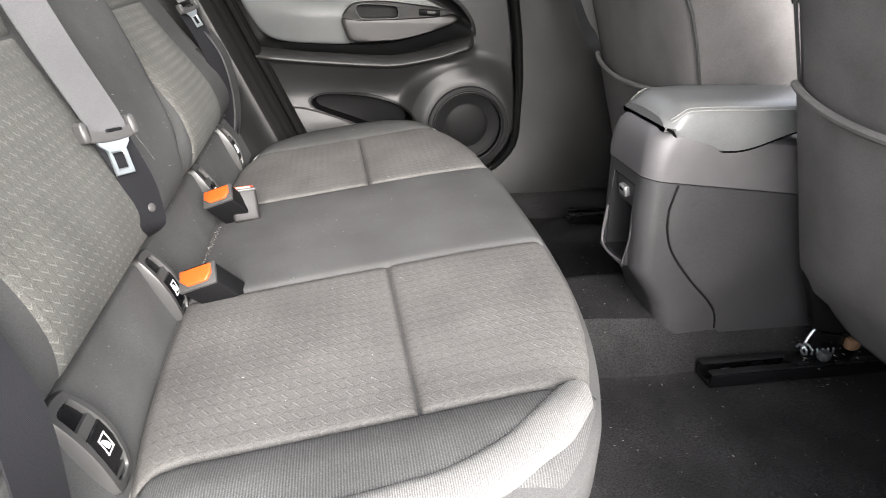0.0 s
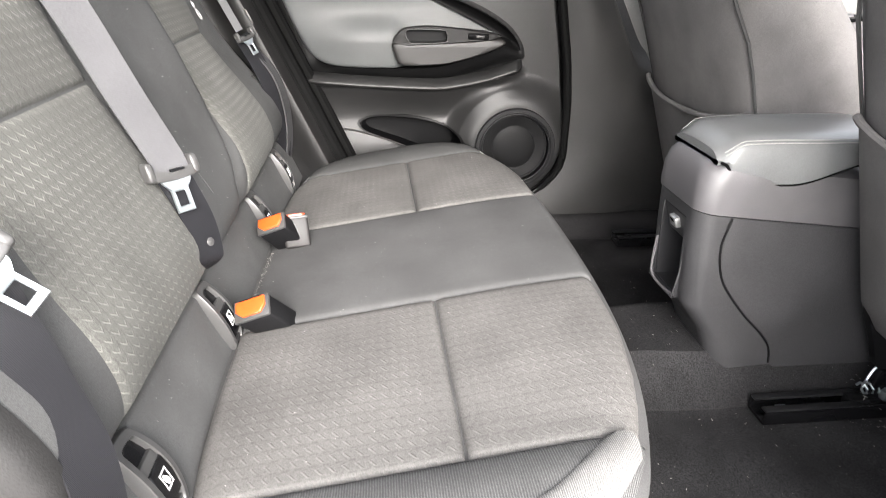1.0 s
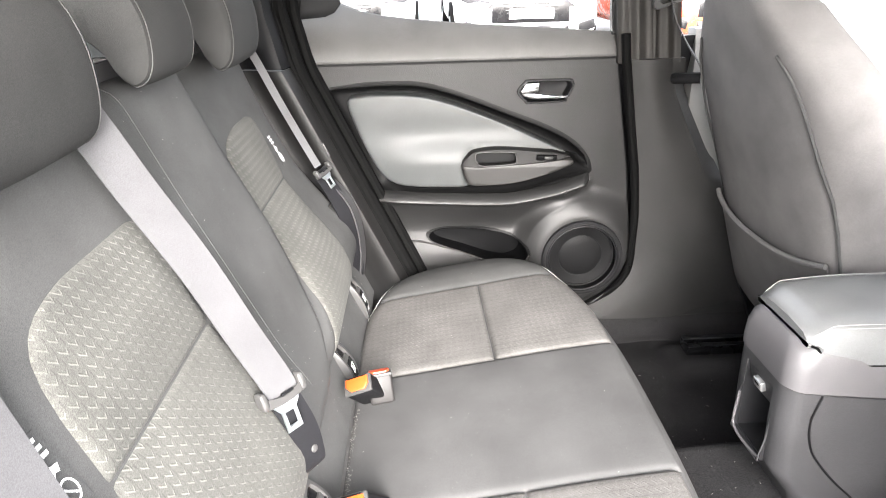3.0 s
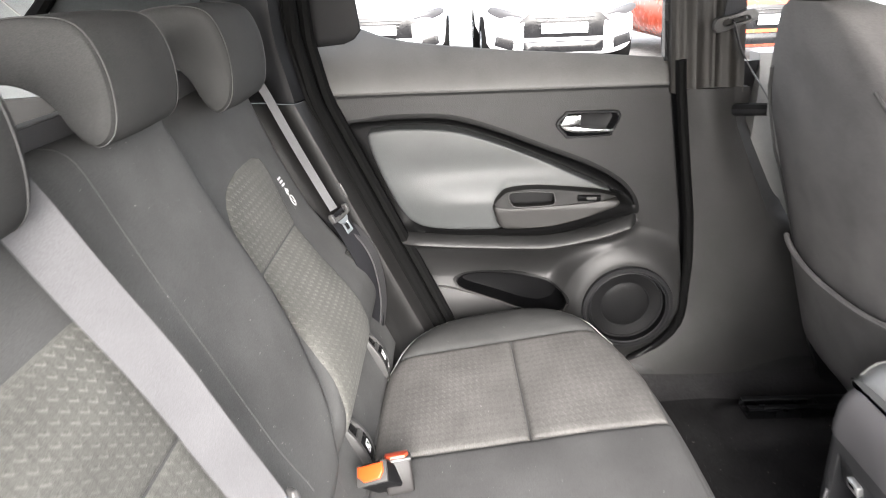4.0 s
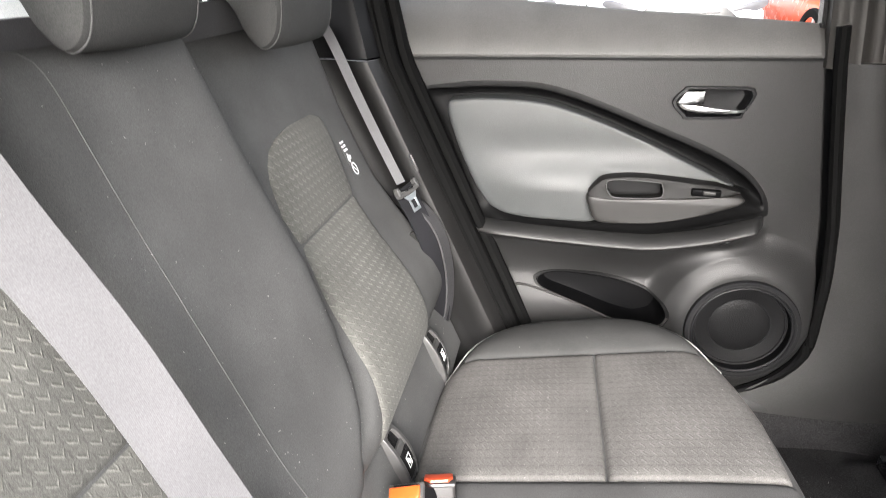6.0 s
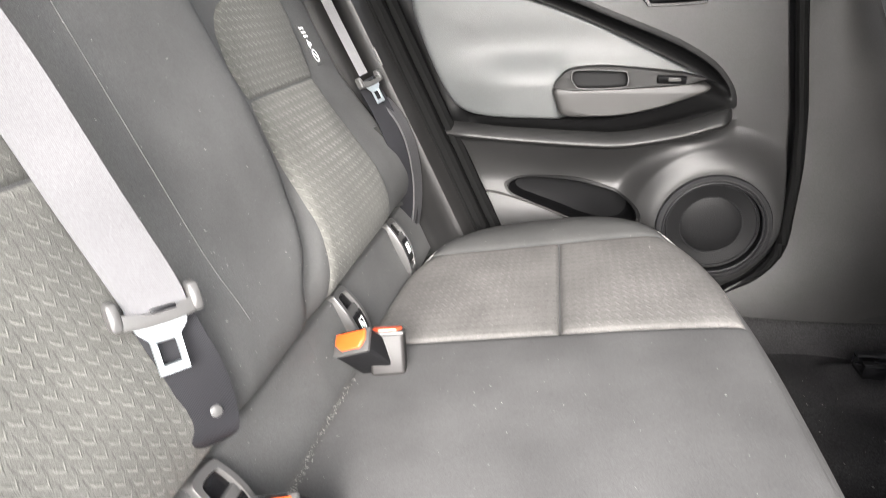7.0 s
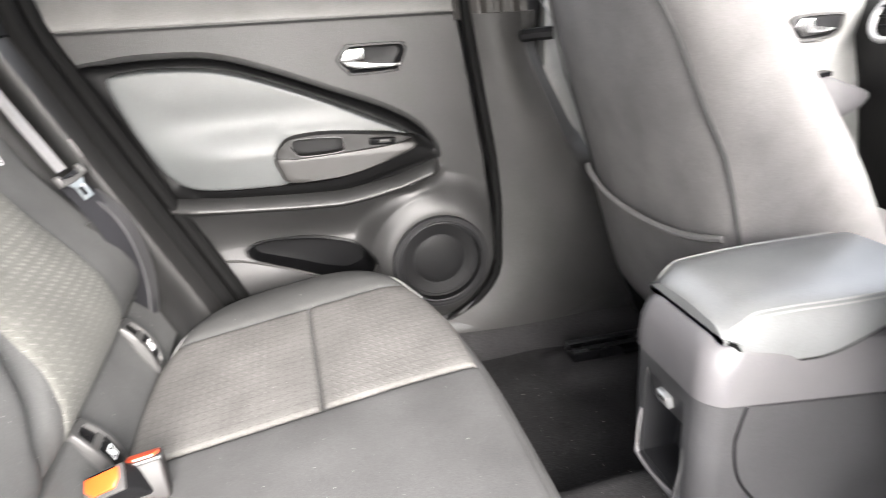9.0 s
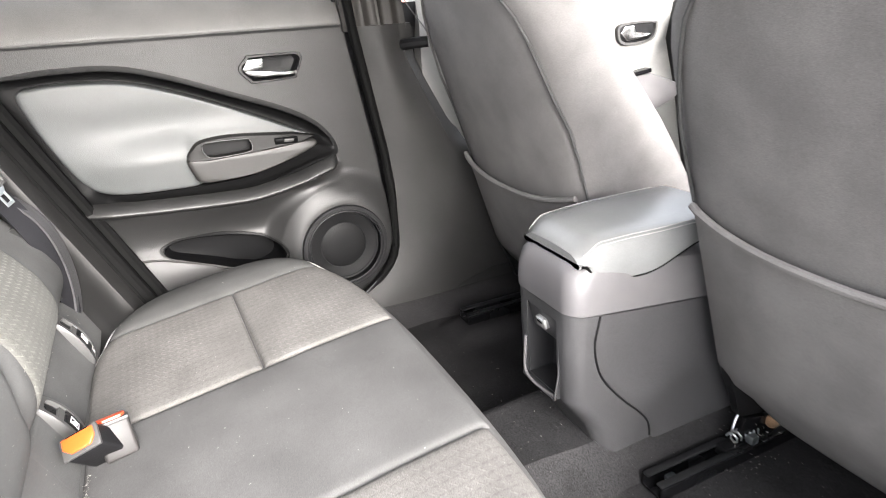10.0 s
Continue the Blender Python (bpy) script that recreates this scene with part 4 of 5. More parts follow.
# ---- centre console ----
def console():
    con = thing("centre_console", "dark grey plastic centre console with a padded leatherette lid", "centre console")
    yc = 0.885
    lev = [(0.055, 0.630, 0.078), (0.10, 0.612, 0.081), (0.15, 0.592, 0.083), (0.19, 0.560, 0.085), (0.21, 0.545, 0.086), (0.26, 0.541, 0.086), (0.31, 0.538, 0.086), (0.36, 0.536, 0.086), (0.384, 0.535, 0.086)]

    def section(x0, w, n=10, r=0.032):
        pts = [(1.30, yc + w), (1.0, yc + w), (0.8, yc + w), (x0 + 0.12, yc + w)]
        for k in range(n + 1):
            a = math.pi / 2 * k / n
            pts.append((x0 + r - r * math.sin(a), yc + w - r + r * math.cos(a)))
        m = 10
        for k in range(1, m):
            pts.append((x0, yc + (w - r) * (1 - 2 * k / m)))
        for k in range(n + 1):
            a = math.pi / 2 * k / n
            pts.append((x0 + r - r * math.cos(a), yc - w + r - r * math.sin(a)))
        return pts + [(x0 + 0.12, yc - w), (0.8, yc - w), (1.0, yc - w), (1.30, yc - w)]
    zs = np.linspace(0.055, 0.384, 34)
    rings = []
    for z in zs:
        x0 = table([a for a, _, _ in lev], [b for _, b, _ in lev], z)
        w = table([a for a, _, _ in lev], [c for _, _, c in lev], z)
        rings.append([(x, y, z - 0.115 * max(0, x - 0.54) * step(0.05, 0.384, z)) for x, y in section(x0, w)])
    bm = loft(rings)
    gone = [f for f in bm.faces if 0.215 < f.calc_center_median().z < 0.362 and f.calc_center_median().x < 0.60 and abs(f.calc_center_median().y - yc) < 0.044]
    bmesh.ops.delete(bm, geom=gone, context="FACES")
    part("lower_body", bm, plastic_mid, con, "dark grey grained lower body")
    # storage niche in the rear face
    nic = [(yc - 0.048, 0.226), (yc - 0.040, 0.212), (yc + 0.040, 0.212), (yc + 0.048, 0.226), (yc + 0.048, 0.352), (yc + 0.042, 0.363), (yc - 0.042, 0.363), (yc - 0.048, 0.352)]
    nic = [tuple(p) for p in curve(nic, 3, True)]
    rows = [[(0.5375, y, z) for y, z in nic], [(0.60, y, z) for y, z in nic], [(0.605, yc + (y - yc) * 0.9, 0.288 + (z - 0.288) * 0.9) for y, z in nic]]
    bm = loft(rows, caps=False)
    bm.verts.ensure_lookup_table()
    bm.faces.new([bm.verts[2 * len(nic) + i] for i in range(len(nic))])
    part("niche", bm, niche_dark, con, "dark storage niche")
    part("niche_rim", loop_rod([(0.540 - 0.006 * step(0.26, 0.215, z), y, z) for y, z in nic], 0.0014), plastic_mid, con, "thin rim round the niche")
    part("niche_lip", rod([(0.5375 - 0.004 * math.sin(math.pi * k / 20), y, z) for k, (y, z) in enumerate([tuple(p) for p in curve([(yc + 0.048, 0.29), (yc + 0.047, 0.235), (yc + 0.036, 0.216), (yc, 0.211), (yc - 0.046, 0.216)], 5)])], 0.0026, 8), plastic_light, con, "rounded lower lip of the niche")
    part("socket_panel", block((0.012, 0.094, 0.052), bevel=0.004, m=pose(0.553, yc, 0.336, 0, -16, 0)), plastic_mid, con, "sloping panel round the socket")
    sock = part("usb_socket", block((0.014, 0.026, 0.020), bevel=0.003, m=pose(0.544, yc + 0.004, 0.338, 0, -16, 0)), chrome_dull, con, "small grey socket cover")
    part("socket_mouth", block((0.004, 0.014, 0.006), bevel=0.001, m=pose(0.5375, yc + 0.004, 0.340, 0, -16, 0)), gloss, sock)
    # upper band
    rings = []
    for z, x0, w, r in ((0.386, 0.533, 0.0875, 0.032), (0.400, 0.532, 0.088, 0.032), (0.43, 0.533, 0.088, 0.034), (0.452, 0.538, 0.087, 0.038), (0.466, 0.549, 0.083, 0.040), (0.472, 0.565, 0.074, 0.040)):
        rings.append([(x, y, z - 0.115 * max(0, x - 0.54)) for x, y in section(x0, w, r=r)])
    part("upper_band", loft(rings), plastic_light, con, "satin grey upper band")
    # side panel edged by a groove
    line = [(0.590, 0.377), (0.582, 0.330), (0.588, 0.290), (0.606, 0.249), (0.650, 0.195), (0.693, 0.152), (0.718, 0.120), (0.727, 0.085)]
    for s in (-1, 1):
        part("side_groove", rod([(x, yc + s * (table([a for a, _, _ in lev], [c for _, _, c in lev], z) + 0.0005), z) for x, z in curve(line, 5)], 0.0022, 6), plastic_dark, con, "curved groove of the side cover")

        def cover(u, v):
            z = 0.075 + 0.309 * u
            za = [b for _, b in line][::-1]
            xa = [a for a, _ in line][::-1]
            x = table(za, xa, z) + 0.004 + v * (1.2 - table(za, xa, z))
            w = table([a for a, _, _ in lev], [c for _, _, c in lev], z)
            return (x, yc + s * (w + 0.003 * min(1, v * 40)), z - 0.115 * max(0, x - 0.54) * step(0.05, 0.384, z))
        part("side_cover", sheet(cover, span(0, 1, 16), [0, 0.01, 0.03] + span(0.06, 1, 12), (0, -s * 0.002, 0)), plastic_mid, con, "grey side cover")
    # lid
    def lid_low(x):
        return 0.470 - 0.031 * step(0.556, 0.592, x) - 0.006 * step(0.60, 0.66, x) + 0.036 * step(0.67, 0.81, x)
    def lid_top(x):
        return 0.500 + 0.005 * step(0.52, 0.66, x) - 0.022 * step(0.590, 0.550, x)

    def lid_half(x):
        return 0.083 - 0.010 * (max(0, 0.580 - x) / 0.030) ** 2.2 + 0.008 * step(0.57, 0.72, x)
    rings = []
    for x in [0.552, 0.5528, 0.5545, 0.557, 0.560, 0.564, 0.569, 0.574, 0.578] + span(0.585, 0.84, 26) + [0.85, 0.856]:
        zb, zt, w, e = lid_low(x) + 0.001, lid_top(x), lid_half(x), 0.012
        ring = [(x, yc - w, zb), (x, yc - w - 0.003, (zb + zt) / 2 - 0.006), (x, yc - w, zt - e - 0.004), (x, yc - w + 0.004, zt - e * 0.4), (x, yc - w + 0.012, zt - 0.001)]
        ring += [(x, yc + w * t, zt + 0.006 * (1 - t * t)) for t in span(-0.78, 0.78, 9)]
        ring += [(x, 2 * yc - y, z) for _, y, z in ring[4::-1]]
        ring += [(x, yc + w * 0.6, zb - 0.004), (x, yc - w * 0.6, zb - 0.004)]
        rings.append(ring)
    lid = part("lid", loft(rings), leather_lid, con, "padded grey leatherette lid", smooth=50)
    for s in (-1, 1):
        pts = [(x, yc + s * (lid_half(x) - 0.007), lid_top(x) - 0.0012) for x in span(0.562, 0.84, 40)]
        part("stitching", rod(pts, 0.0008, 5), thread, lid, "pale double stitching")
        part("stitching", rod([(x, y + s * 0.0040, z - 0.004) for x, y, z in pts], 0.0008, 5), thread, lid, "pale double stitching")
        part("lid_gap", rod([(x, yc + s * (0.081 + 0.008 * step(0.57, 0.72, x)), lid_low(x) - 0.001) for x in span(0.555, 0.83, 30)], 0.0022, 6), rubber, con, "dark gap below the lid")


console()


# ---- front seats ----
def front_seat(yc, dx, label, hem_z=0.45):
    s = thing("car_seat", label, "car seat", "front seats")
    zs = [0.14, 0.16, 0.20, 0.26, 0.32, 0.38, 0.44, 0.50, 0.56, 0.62, 0.68, 0.74, 0.78, 0.82, 0.86, 0.90, 0.94, 0.965, 0.98]
    half = [0.175, 0.20, 0.222, 0.232, 0.236, 0.238, 0.240, 0.241, 0.243, 0.245, 0.246, 0.247, 0.244, 0.232, 0.200, 0.160, 0.122, 0.095, 0.06]
    deep = [0.10, 0.14, 0.20, 0.26, 0.28, 0.28, 0.27, 0.25, 0.23, 0.205, 0.175, 0.145, 0.125, 0.115, 0.11, 0.105, 0.10, 0.08, 0.05]
    rings, n = [], 15

    def rear(z, y):
        q = (y - yc) / 0.24
        base = 0.702 - 0.335 * (z - 0.488) + dx
        return base + 0.020 * abs(q) ** 2.5 + 0.75 * max(0, 0.24 - z) ** 1.3
    for z, w, d in zip(zs, half, deep):
        ring = []
        for k in range(n + 1):
            t = -1 + 2 * k / n
            ring.append((rear(z, yc + t * w) + 0.016 * abs(t) ** 10, yc + t * w, z))
        xe = ring[-1][0]
        for a, b in ((0.25, 1.03), (0.55, 1.05), (0.85, 1.03), (1.0, 0.97), (1.02, 0.86), (0.86, 0.66)):
            ring.append((xe + d * a, yc + w * b, z))
        for a, b in ((0.86, -0.66), (1.02, -0.86), (1.0, -0.97), (0.85, -1.03), (0.55, -1.05), (0.25, -1.03)):
            ring.append((xe + d * a, yc + w * b, z))
        rings.append(ring)
    fine = []
    for i in range(len(rings) - 1):
        fine.append(rings[i])
        fine.append([tuple((p[k] + q[k]) / 2 for k in range(3)) for p, q in zip(rings[i], rings[i + 1])])
    fine.append(rings[-1])
    part("backrest", loft(fine), cloth_front, s, "plain grey cloth back shell", smooth=60)
    for t in (-1, 1):
        part("side_seam", rod([(rear(z, yc + t * (w - 0.045 * step(0.58, 0.85, z))) + 0.010 - 0.011 * step(0.58, 0.70, z), yc + t * (w - 0.003 - 0.045 * step(0.58, 0.85, z)), z) for z, w in zip(zs[2:15], half[2:15])], 0.0032, 6), cloth, s, "stitched seam along the back panel")
    for t in (-1, 1):
        part("shoulder_seam", rod([(rear(0.79, yc + t * 0.24) + 0.022 + 0.014 * k, yc + t * (0.2405 + 0.0022 * k - 0.00014 * k * k), 0.79 - 0.003 * k) for k in range(8)], 0.002, 6), cloth, s, "seam across the side bolster")
    # map pocket
    def hem(y):
        return hem_z + 0.035 * (abs(y - yc) / 0.24) ** 2.5
    def pocket(u, v):
        y = yc - 0.224 + 0.448 * v
        z = 0.19 + (hem(y) - 0.19) * u
        bag = 0.014 * math.sin(math.pi * v) ** 0.6 * step(0, 0.3, u)
        return (rear(z, y) - 0.004 - bag, y, z)
    part("pocket", sheet(pocket, span(0, 1, 16), span(0, 1, 26), (0.003, 0, 0)), cloth_front, s, "slack cloth map pocket")
    part("pocket_hem", rod([(pocket(1, v)[0] - 0.002, pocket(1, v)[1], pocket(1, v)[2]) for v in span(0, 1, 30)], 0.0062, 8), cloth_front, s, "rolled elastic pocket hem")
    # cushion, side cover and headrest
    rings = []
    for x, z0, z1, w in ((0.80, 0.17, 0.28, 0.15), (0.84, 0.14, 0.34, 0.19), (0.95, 0.13, 0.36, 0.225), (1.1, 0.14, 0.375, 0.25), (1.22, 0.16, 0.385, 0.245), (1.28, 0.20, 0.37, 0.23), (1.30, 0.25, 0.33, 0.20)):
        ring = []
        for k in range(28):
            a = 2 * math.pi * k / 28
            ca, sa = math.cos(a), math.sin(a)
            ring.append((x + dx + 0.04, yc + w * math.copysign(abs(ca) ** 0.4, ca), (z0 + z1) / 2 + (z1 - z0) / 2 * math.copysign(abs(sa) ** 0.4, sa)))
        rings.append(ring)
    part("cushion", loft(rings), cloth_front, s, "grey cloth cushion", smooth=60)
    for t in (-1, 1):
        part("hinge_cover", pad([tuple(p) for p in curve([(0.87, 0.10), (0.835, 0.16), (0.80, 0.24), (0.82, 0.29), (0.92, 0.28), (1.0, 0.20), (0.98, 0.12)], 3, True)],
                                lambda x, z, h: Vector((x + dx, yc + t * (0.205 + h), z)), 0.020, 0.006, 0.006, 4), plastic_dark, s, "dark plastic hinge cover")
    rings = []
    for z, w, d in ((0.985, 0.06, 0.03), (1.0, 0.10, 0.05), (1.05, 0.125, 0.06), (1.12, 0.125, 0.06), (1.16, 0.11, 0.05), (1.175, 0.08, 0.03)):
        rings.append([(0.57 + dx + d * math.copysign(abs(math.cos(a)) ** 0.6, math.cos(a)), yc + w * math.copysign(abs(math.sin(a)) ** 0.6, math.sin(a)), z) for a in span(0, 2 * math.pi, 25)[:-1]])
    part("headrest", loft(rings), cloth_front, s, "grey cloth headrest", smooth=60)
    return s


front_seat(1.258, 0.0, "front car seat in plain grey cloth with a slack map pocket", 0.456)
front_seat(0.535, 0.028, "front car seat in plain grey cloth, with a slack map pocket", 0.520)


rail_steel = material("worn_black_rail_steel", (0.02, 0.02, 0.021), 0.28, metal=0.5, grain=0.3, spots=0.4, spec=0.5)


def rail(y, x0):
    r = thing("seat_rail", "black steel seat rail bolted to the carpet", "seat rail", "seat rails")
    z = floor_z(x0 + 0.1, y)
    for s in (-1, 1):
        part("channel_wall", block((0.62, 0.007, 0.026), (x0 + 0.31, y + s * 0.024, z + 0.020), 0.002), gloss, r)
        part("channel_lip", block((0.62, 0.014, 0.005), (x0 + 0.31, y + s * 0.017, z + 0.034), 0.0015), rail_steel, r)
    part("channel_base", block((0.62, 0.050, 0.006), (x0 + 0.31, y, z + 0.008), 0.002), gloss, r)
    part("slider", block((0.46, 0.026, 0.022), (x0 + 0.40, y, z + 0.028), 0.003), plastic_dark, r)
    part("bolt", block((0.022, 0.022, 0.012), (x0 + 0.05, y, z + 0.016), 0.004), steel, r, "steel bolt")
    return r


for y, x0 in ((1.437, 0.668), (1.085, 0.72), (0.752, 0.690), (0.31, 0.715)):
    rail(y, x0)


# ---- belts, buckles and child-seat anchors ----
def anchor(y):
    a = thing("child_seat_anchor", "black plastic child-seat anchor cover with a white printed symbol", "anchor cover", "child-seat anchors")

    def at(u, v, h):
        q = 1 - (v / 0.055) ** 2
        return back_at(y + u * 0.98, 0.297 + v * 0.98, h - 0.004 + 0.012 * max(q, 0))
    line = [tuple(p) for p in curve([(-0.024, 0.040), (-0.018, 0.053), (0.012, 0.052), (0.019, 0.042), (0.024, 0.0), (0.020, -0.045), (0.012, -0.055), (-0.012, -0.054), (-0.022, -0.040), (-0.026, 0.0)], 4, True)]
    inn = [(u * 0.66, v * 0.80 + 0.001) for u, v in line]
    part("frame", ring_of(line, inn, at, -0.012, 0.007), grip, a, "curved grey plastic frame")
    part("opening", pad([(u, v) for u, v in inn], at, 0.0, 0.0, 0.0005, 3), gloss, a, "dark opening")
    flap = [(-0.0165, 0.012), (0.0155, 0.012), (0.0165, -0.008), (0.015, -0.030), (-0.016, -0.030), (-0.0175, -0.008)]
    fl = part("flap", pad(flap, at, 0.0065, 0.0, 0.002, 3), gloss, a, "glossy black flap")
    part("flap_step", pad([(-0.016, 0.022), (0.015, 0.022), (0.0155, 0.010), (-0.0165, 0.010)], at, 0.0045, 0.0, 0.001, 3), grip, fl)
    icon = [(-0.0075, 0.003), (0.0075, 0.003), (0.0075, -0.015), (-0.0075, -0.015)]
    ic = [(u * 0.80, -0.006 + (v + 0.006) * 0.84) for u, v in icon]
    part("symbol_frame", ring_of(icon, ic, at, 0.0062, 0.0072), white, fl, "white square symbol")
    part("symbol_figure", pad([(-0.0040, 0.0), (-0.0010, -0.001), (0.0035, -0.007), (0.0040, -0.0115), (-0.0015, -0.0115), (-0.0040, -0.007)], at, 0.0073, 0.0, 0.0004, 2), white, fl, "white figure")
    part("lower_bar", pad([(-0.013, -0.036), (0.013, -0.036), (0.012, -0.041), (-0.012, -0.041)], at, 0.004, 0.0, 0.001, 2), grip, a)



for y in (0.397, 0.690, 1.049, 1.331):
    anchor(y)


def buckle(m, button, shell, label, k=1.0, tone="orange", deep=0.075):
    b = thing("belt_buckle", label, "belt buckle", "belt buckles")
    part("shell", block((0.052 * k, 0.033 * k, deep), bevel=0.005, m=m @ Matrix.Translation((0, 0, -0.001 - deep / 2)), seg=3), shell, b, "moulded plastic shell")
    part("collar", block((0.053 * k, 0.034 * k, 0.006), bevel=0.0025, m=m @ Matrix.Translation((0, 0, -0.002))), grip, b, "grey plastic collar")
    face = [(-0.0215, 0.0125), (0.0215, 0.0125), (0.0220, -0.001), (0.0150, -0.0115), (-0.0120, -0.0115), (-0.0220, -0.002)]
    part("release_button", pad([(u * k, v * k) for u, v in face], lambda u, v, h: m @ Vector((u, v, h)), 0.0045, 0.001, 0.0015, 4), button, b, tone + " release button")
    part("tongue_slot", block((0.034 * k, 0.002, 0.003), bevel=0.0006, m=m @ Matrix.Translation((0, 0.0145 * k, 0.0))), gloss, b)
    return b


BUCKLE_A, BUCKLE_B, BUCKLE_C = (-0.152, 0.680, 0.316), (-0.165, 0.948, 0.328), (-0.129, 0.988, 0.324)
shell_grey = material("grey_buckle_shell", (0.016, 0.015, 0.0148), 0.5, grain=0.15, spec=0.2)
LEAN_BACK = Matrix(((0.934, -0.131, -0.407, 0), (-0.076, 0.833, -0.536, 0), (0.350, 0.531, 0.740, 0), (0, 0, 0, 1)))
UPRIGHT = Matrix(((0.98, -0.12, -0.10, 0), (0.16, 0.92, 0.35, 0), (0.05, -0.36, 0.93, 0), (0, 0, 0, 1)))
buckle(Matrix.Translation(BUCKLE_A) @ LEAN_BACK, orange, plastic_dark, "belt buckle with an orange release button in the bench")
buckle(Matrix.Translation(BUCKLE_B) @ LEAN_BACK, orange, plastic_dark, "belt buckle with an orange release button in the bench")
buckle(Matrix.Translation(BUCKLE_C) @ UPRIGHT, red, shell_grey, "grey belt buckle with a red release button beside another buckle", 0.88, "red", 0.056)


def latch(b, t):
    """Moulded plate with two raised ears and a slotted steel tongue; t: local x faces out, y along the plate, z up."""
    def at(u, v, h):
        return t @ Vector((h, u, v))
    bar = [tuple(p) for p in curve([(-0.034, -0.001), (-0.026, -0.006), (0.0, -0.008), (0.026, -0.006), (0.034, -0.001), (0.034, -0.012), (0.025, -0.0175), (0.0, -0.0195), (-0.025, -0.0175), (-0.034, -0.012)], 3, True)]
    plate = part("latch_plate", pad(bar, lambda u, v, h: at(u, v, h - 0.004), 0.011, 0.001, 0.004, 5), grip, b, "grey moulded latch plate")
    for s in (-1, 1):
        ear = [(s * (0.0310 + 0.0052 * math.copysign(abs(math.cos(a)) ** 0.6, math.cos(a))), -0.004 + 0.0125 * math.copysign(abs(math.sin(a)) ** 0.6, math.sin(a))) for a in span(0, 2 * math.pi, 25)[:-1]]
        part("ear", pad(ear, lambda u, v, h: at(u, v, h - 0.005), 0.013, 0.001, 0.0035, 4), grip, plate, "rounded ear of the latch plate")
    part("webbing_slot", block((0.004, 0.020, 0.004), bevel=0.001, m=t @ pose(0.0065, 0.004, -0.0065)), gloss, plate)
    tong = [(-0.023, -0.013), (0.023, -0.013), (0.020, -0.021), (0.0125, -0.028), (0.0125, -0.060), (-0.0125, -0.060), (-0.0125, -0.028), (-0.020, -0.021)]
    hole = [(-0.0068, -0.033), (0.0068, -0.033), (0.007, -0.035), (0.007, -0.038), (0.007, -0.052), (-0.007, -0.052), (-0.007, -0.038), (-0.007, -0.035)]
    part("tongue", ring_of(tong, hole, lambda u, v, h: at(u, v, h + 0.003), -0.0012, 0.0016), steel, plate, "bright steel tongue")


def belt(name_label, upper, width_dir, tongue, lower, web_low, tilt, low_dir=None, wide=0.047):
    """Webbing from the shoulder, a latch plate, and the webbing below it."""
    b = thing("seat_belt", name_label, "seat belt", "rear seat belts")
    part("webbing", ribbon(curve(upper, 8), width_dir, wide), webbing, b, "light grey webbing")
    part("lower_webbing", ribbon(curve(lower, 8), low_dir or width_dir, 0.047), web_low, b, "grey webbing with shade put into its colour")
    if tongue:
        latch(b, Matrix.Translation(tongue) @ tilt)
    return b


def on_back(y, z, h=0.034):
    return back_at(y, z, h)


belt("light grey seat belt with steel tongue lying across the backrest",
     [(-0.50, 0.625, 1.16), (-0.45, 0.642, 1.05), (-0.382, 0.660, 0.90), (-0.342, 0.672, 0.80), (-0.300, 0.684, 0.70), (-0.262, 0.690, 0.60), (-0.2305, 0.692, 0.525), (-0.2245, 0.6878, 0.5055)],
     lambda t: (0.62, 0.78, -0.10), Vector((-0.2285, 0.6915, 0.5175)),
     [(-0.232, 0.694, 0.515), (-0.2225, 0.695, 0.490), (-0.2065, 0.696, 0.445), (-0.199, 0.694, 0.407), (-0.199, 0.688, 0.386), (-0.225, 0.690, 0.366), (-0.262, 0.700, 0.35)], webbing_shaded,
     Matrix(((0.775, 0.607, -0.24, 0), (-0.586, 0.795, 0.19, 0), (0.235, -0.04, 0.95, 0), (0, 0, 0, 1))), lambda t: (0.62 - 0.32 * t, 0.76 + 0.14 * t, -0.2))
st = thing("belt_stud", "small grey stop button on the seat belt", "belt stop")
part("stud", pad([(0.0058 * math.cos(a), 0.0058 * math.sin(a)) for a in span(0, 2 * math.pi, 17)[:-1]], lambda u, v, h: Matrix.Translation((-0.1985, 0.6985, 0.4095)) @ Matrix(((0.775, 0.607, -0.24, 0), (-0.586, 0.795, 0.19, 0), (0.235, -0.04, 0.95, 0), (0, 0, 0, 1))) @ Vector((h, u, v)), 0.004, 0.0008, 0.0014, 3), grip, st)
belt("light grey seat belt with a steel tongue beside the open door",
     [on_back(0.415, 0.89, 0.03), on_back(0.392, 0.80, 0.033), (-0.333, 0.370, 0.705), (-0.303, 0.357, 0.633), (-0.282, 0.353, 0.590), (-0.264, 0.352, 0.548)],
     lambda t: Vector((0.2, 1.0, -0.2)).lerp(Vector((0.448, 0.695, 0.562)), max(0, (t - 0.72) / 0.28)), Vector((-0.2644, 0.3541, 0.5519)),
     [(-0.268, 0.355, 0.552), (-0.254, 0.349, 0.517), (-0.243, 0.345, 0.488), (-0.227, 0.336, 0.448), on_back(0.320, 0.382, 0.035), on_back(0.294, 0.329, 0.026), on_back(0.270, 0.28, 0.012)], webbing_shaded,
     Matrix(((0.489, 0.448, -0.748, 0), (-0.717, 0.695, -0.053, 0), (0.497, 0.562, 0.661, 0), (0, 0, 0, 1))) @ Matrix.Scale(0.9, 4), lambda t: Vector((0.448, 0.695, 0.562)).lerp(Vector((0.2, 0.95, -0.1)), t ** 0.7))
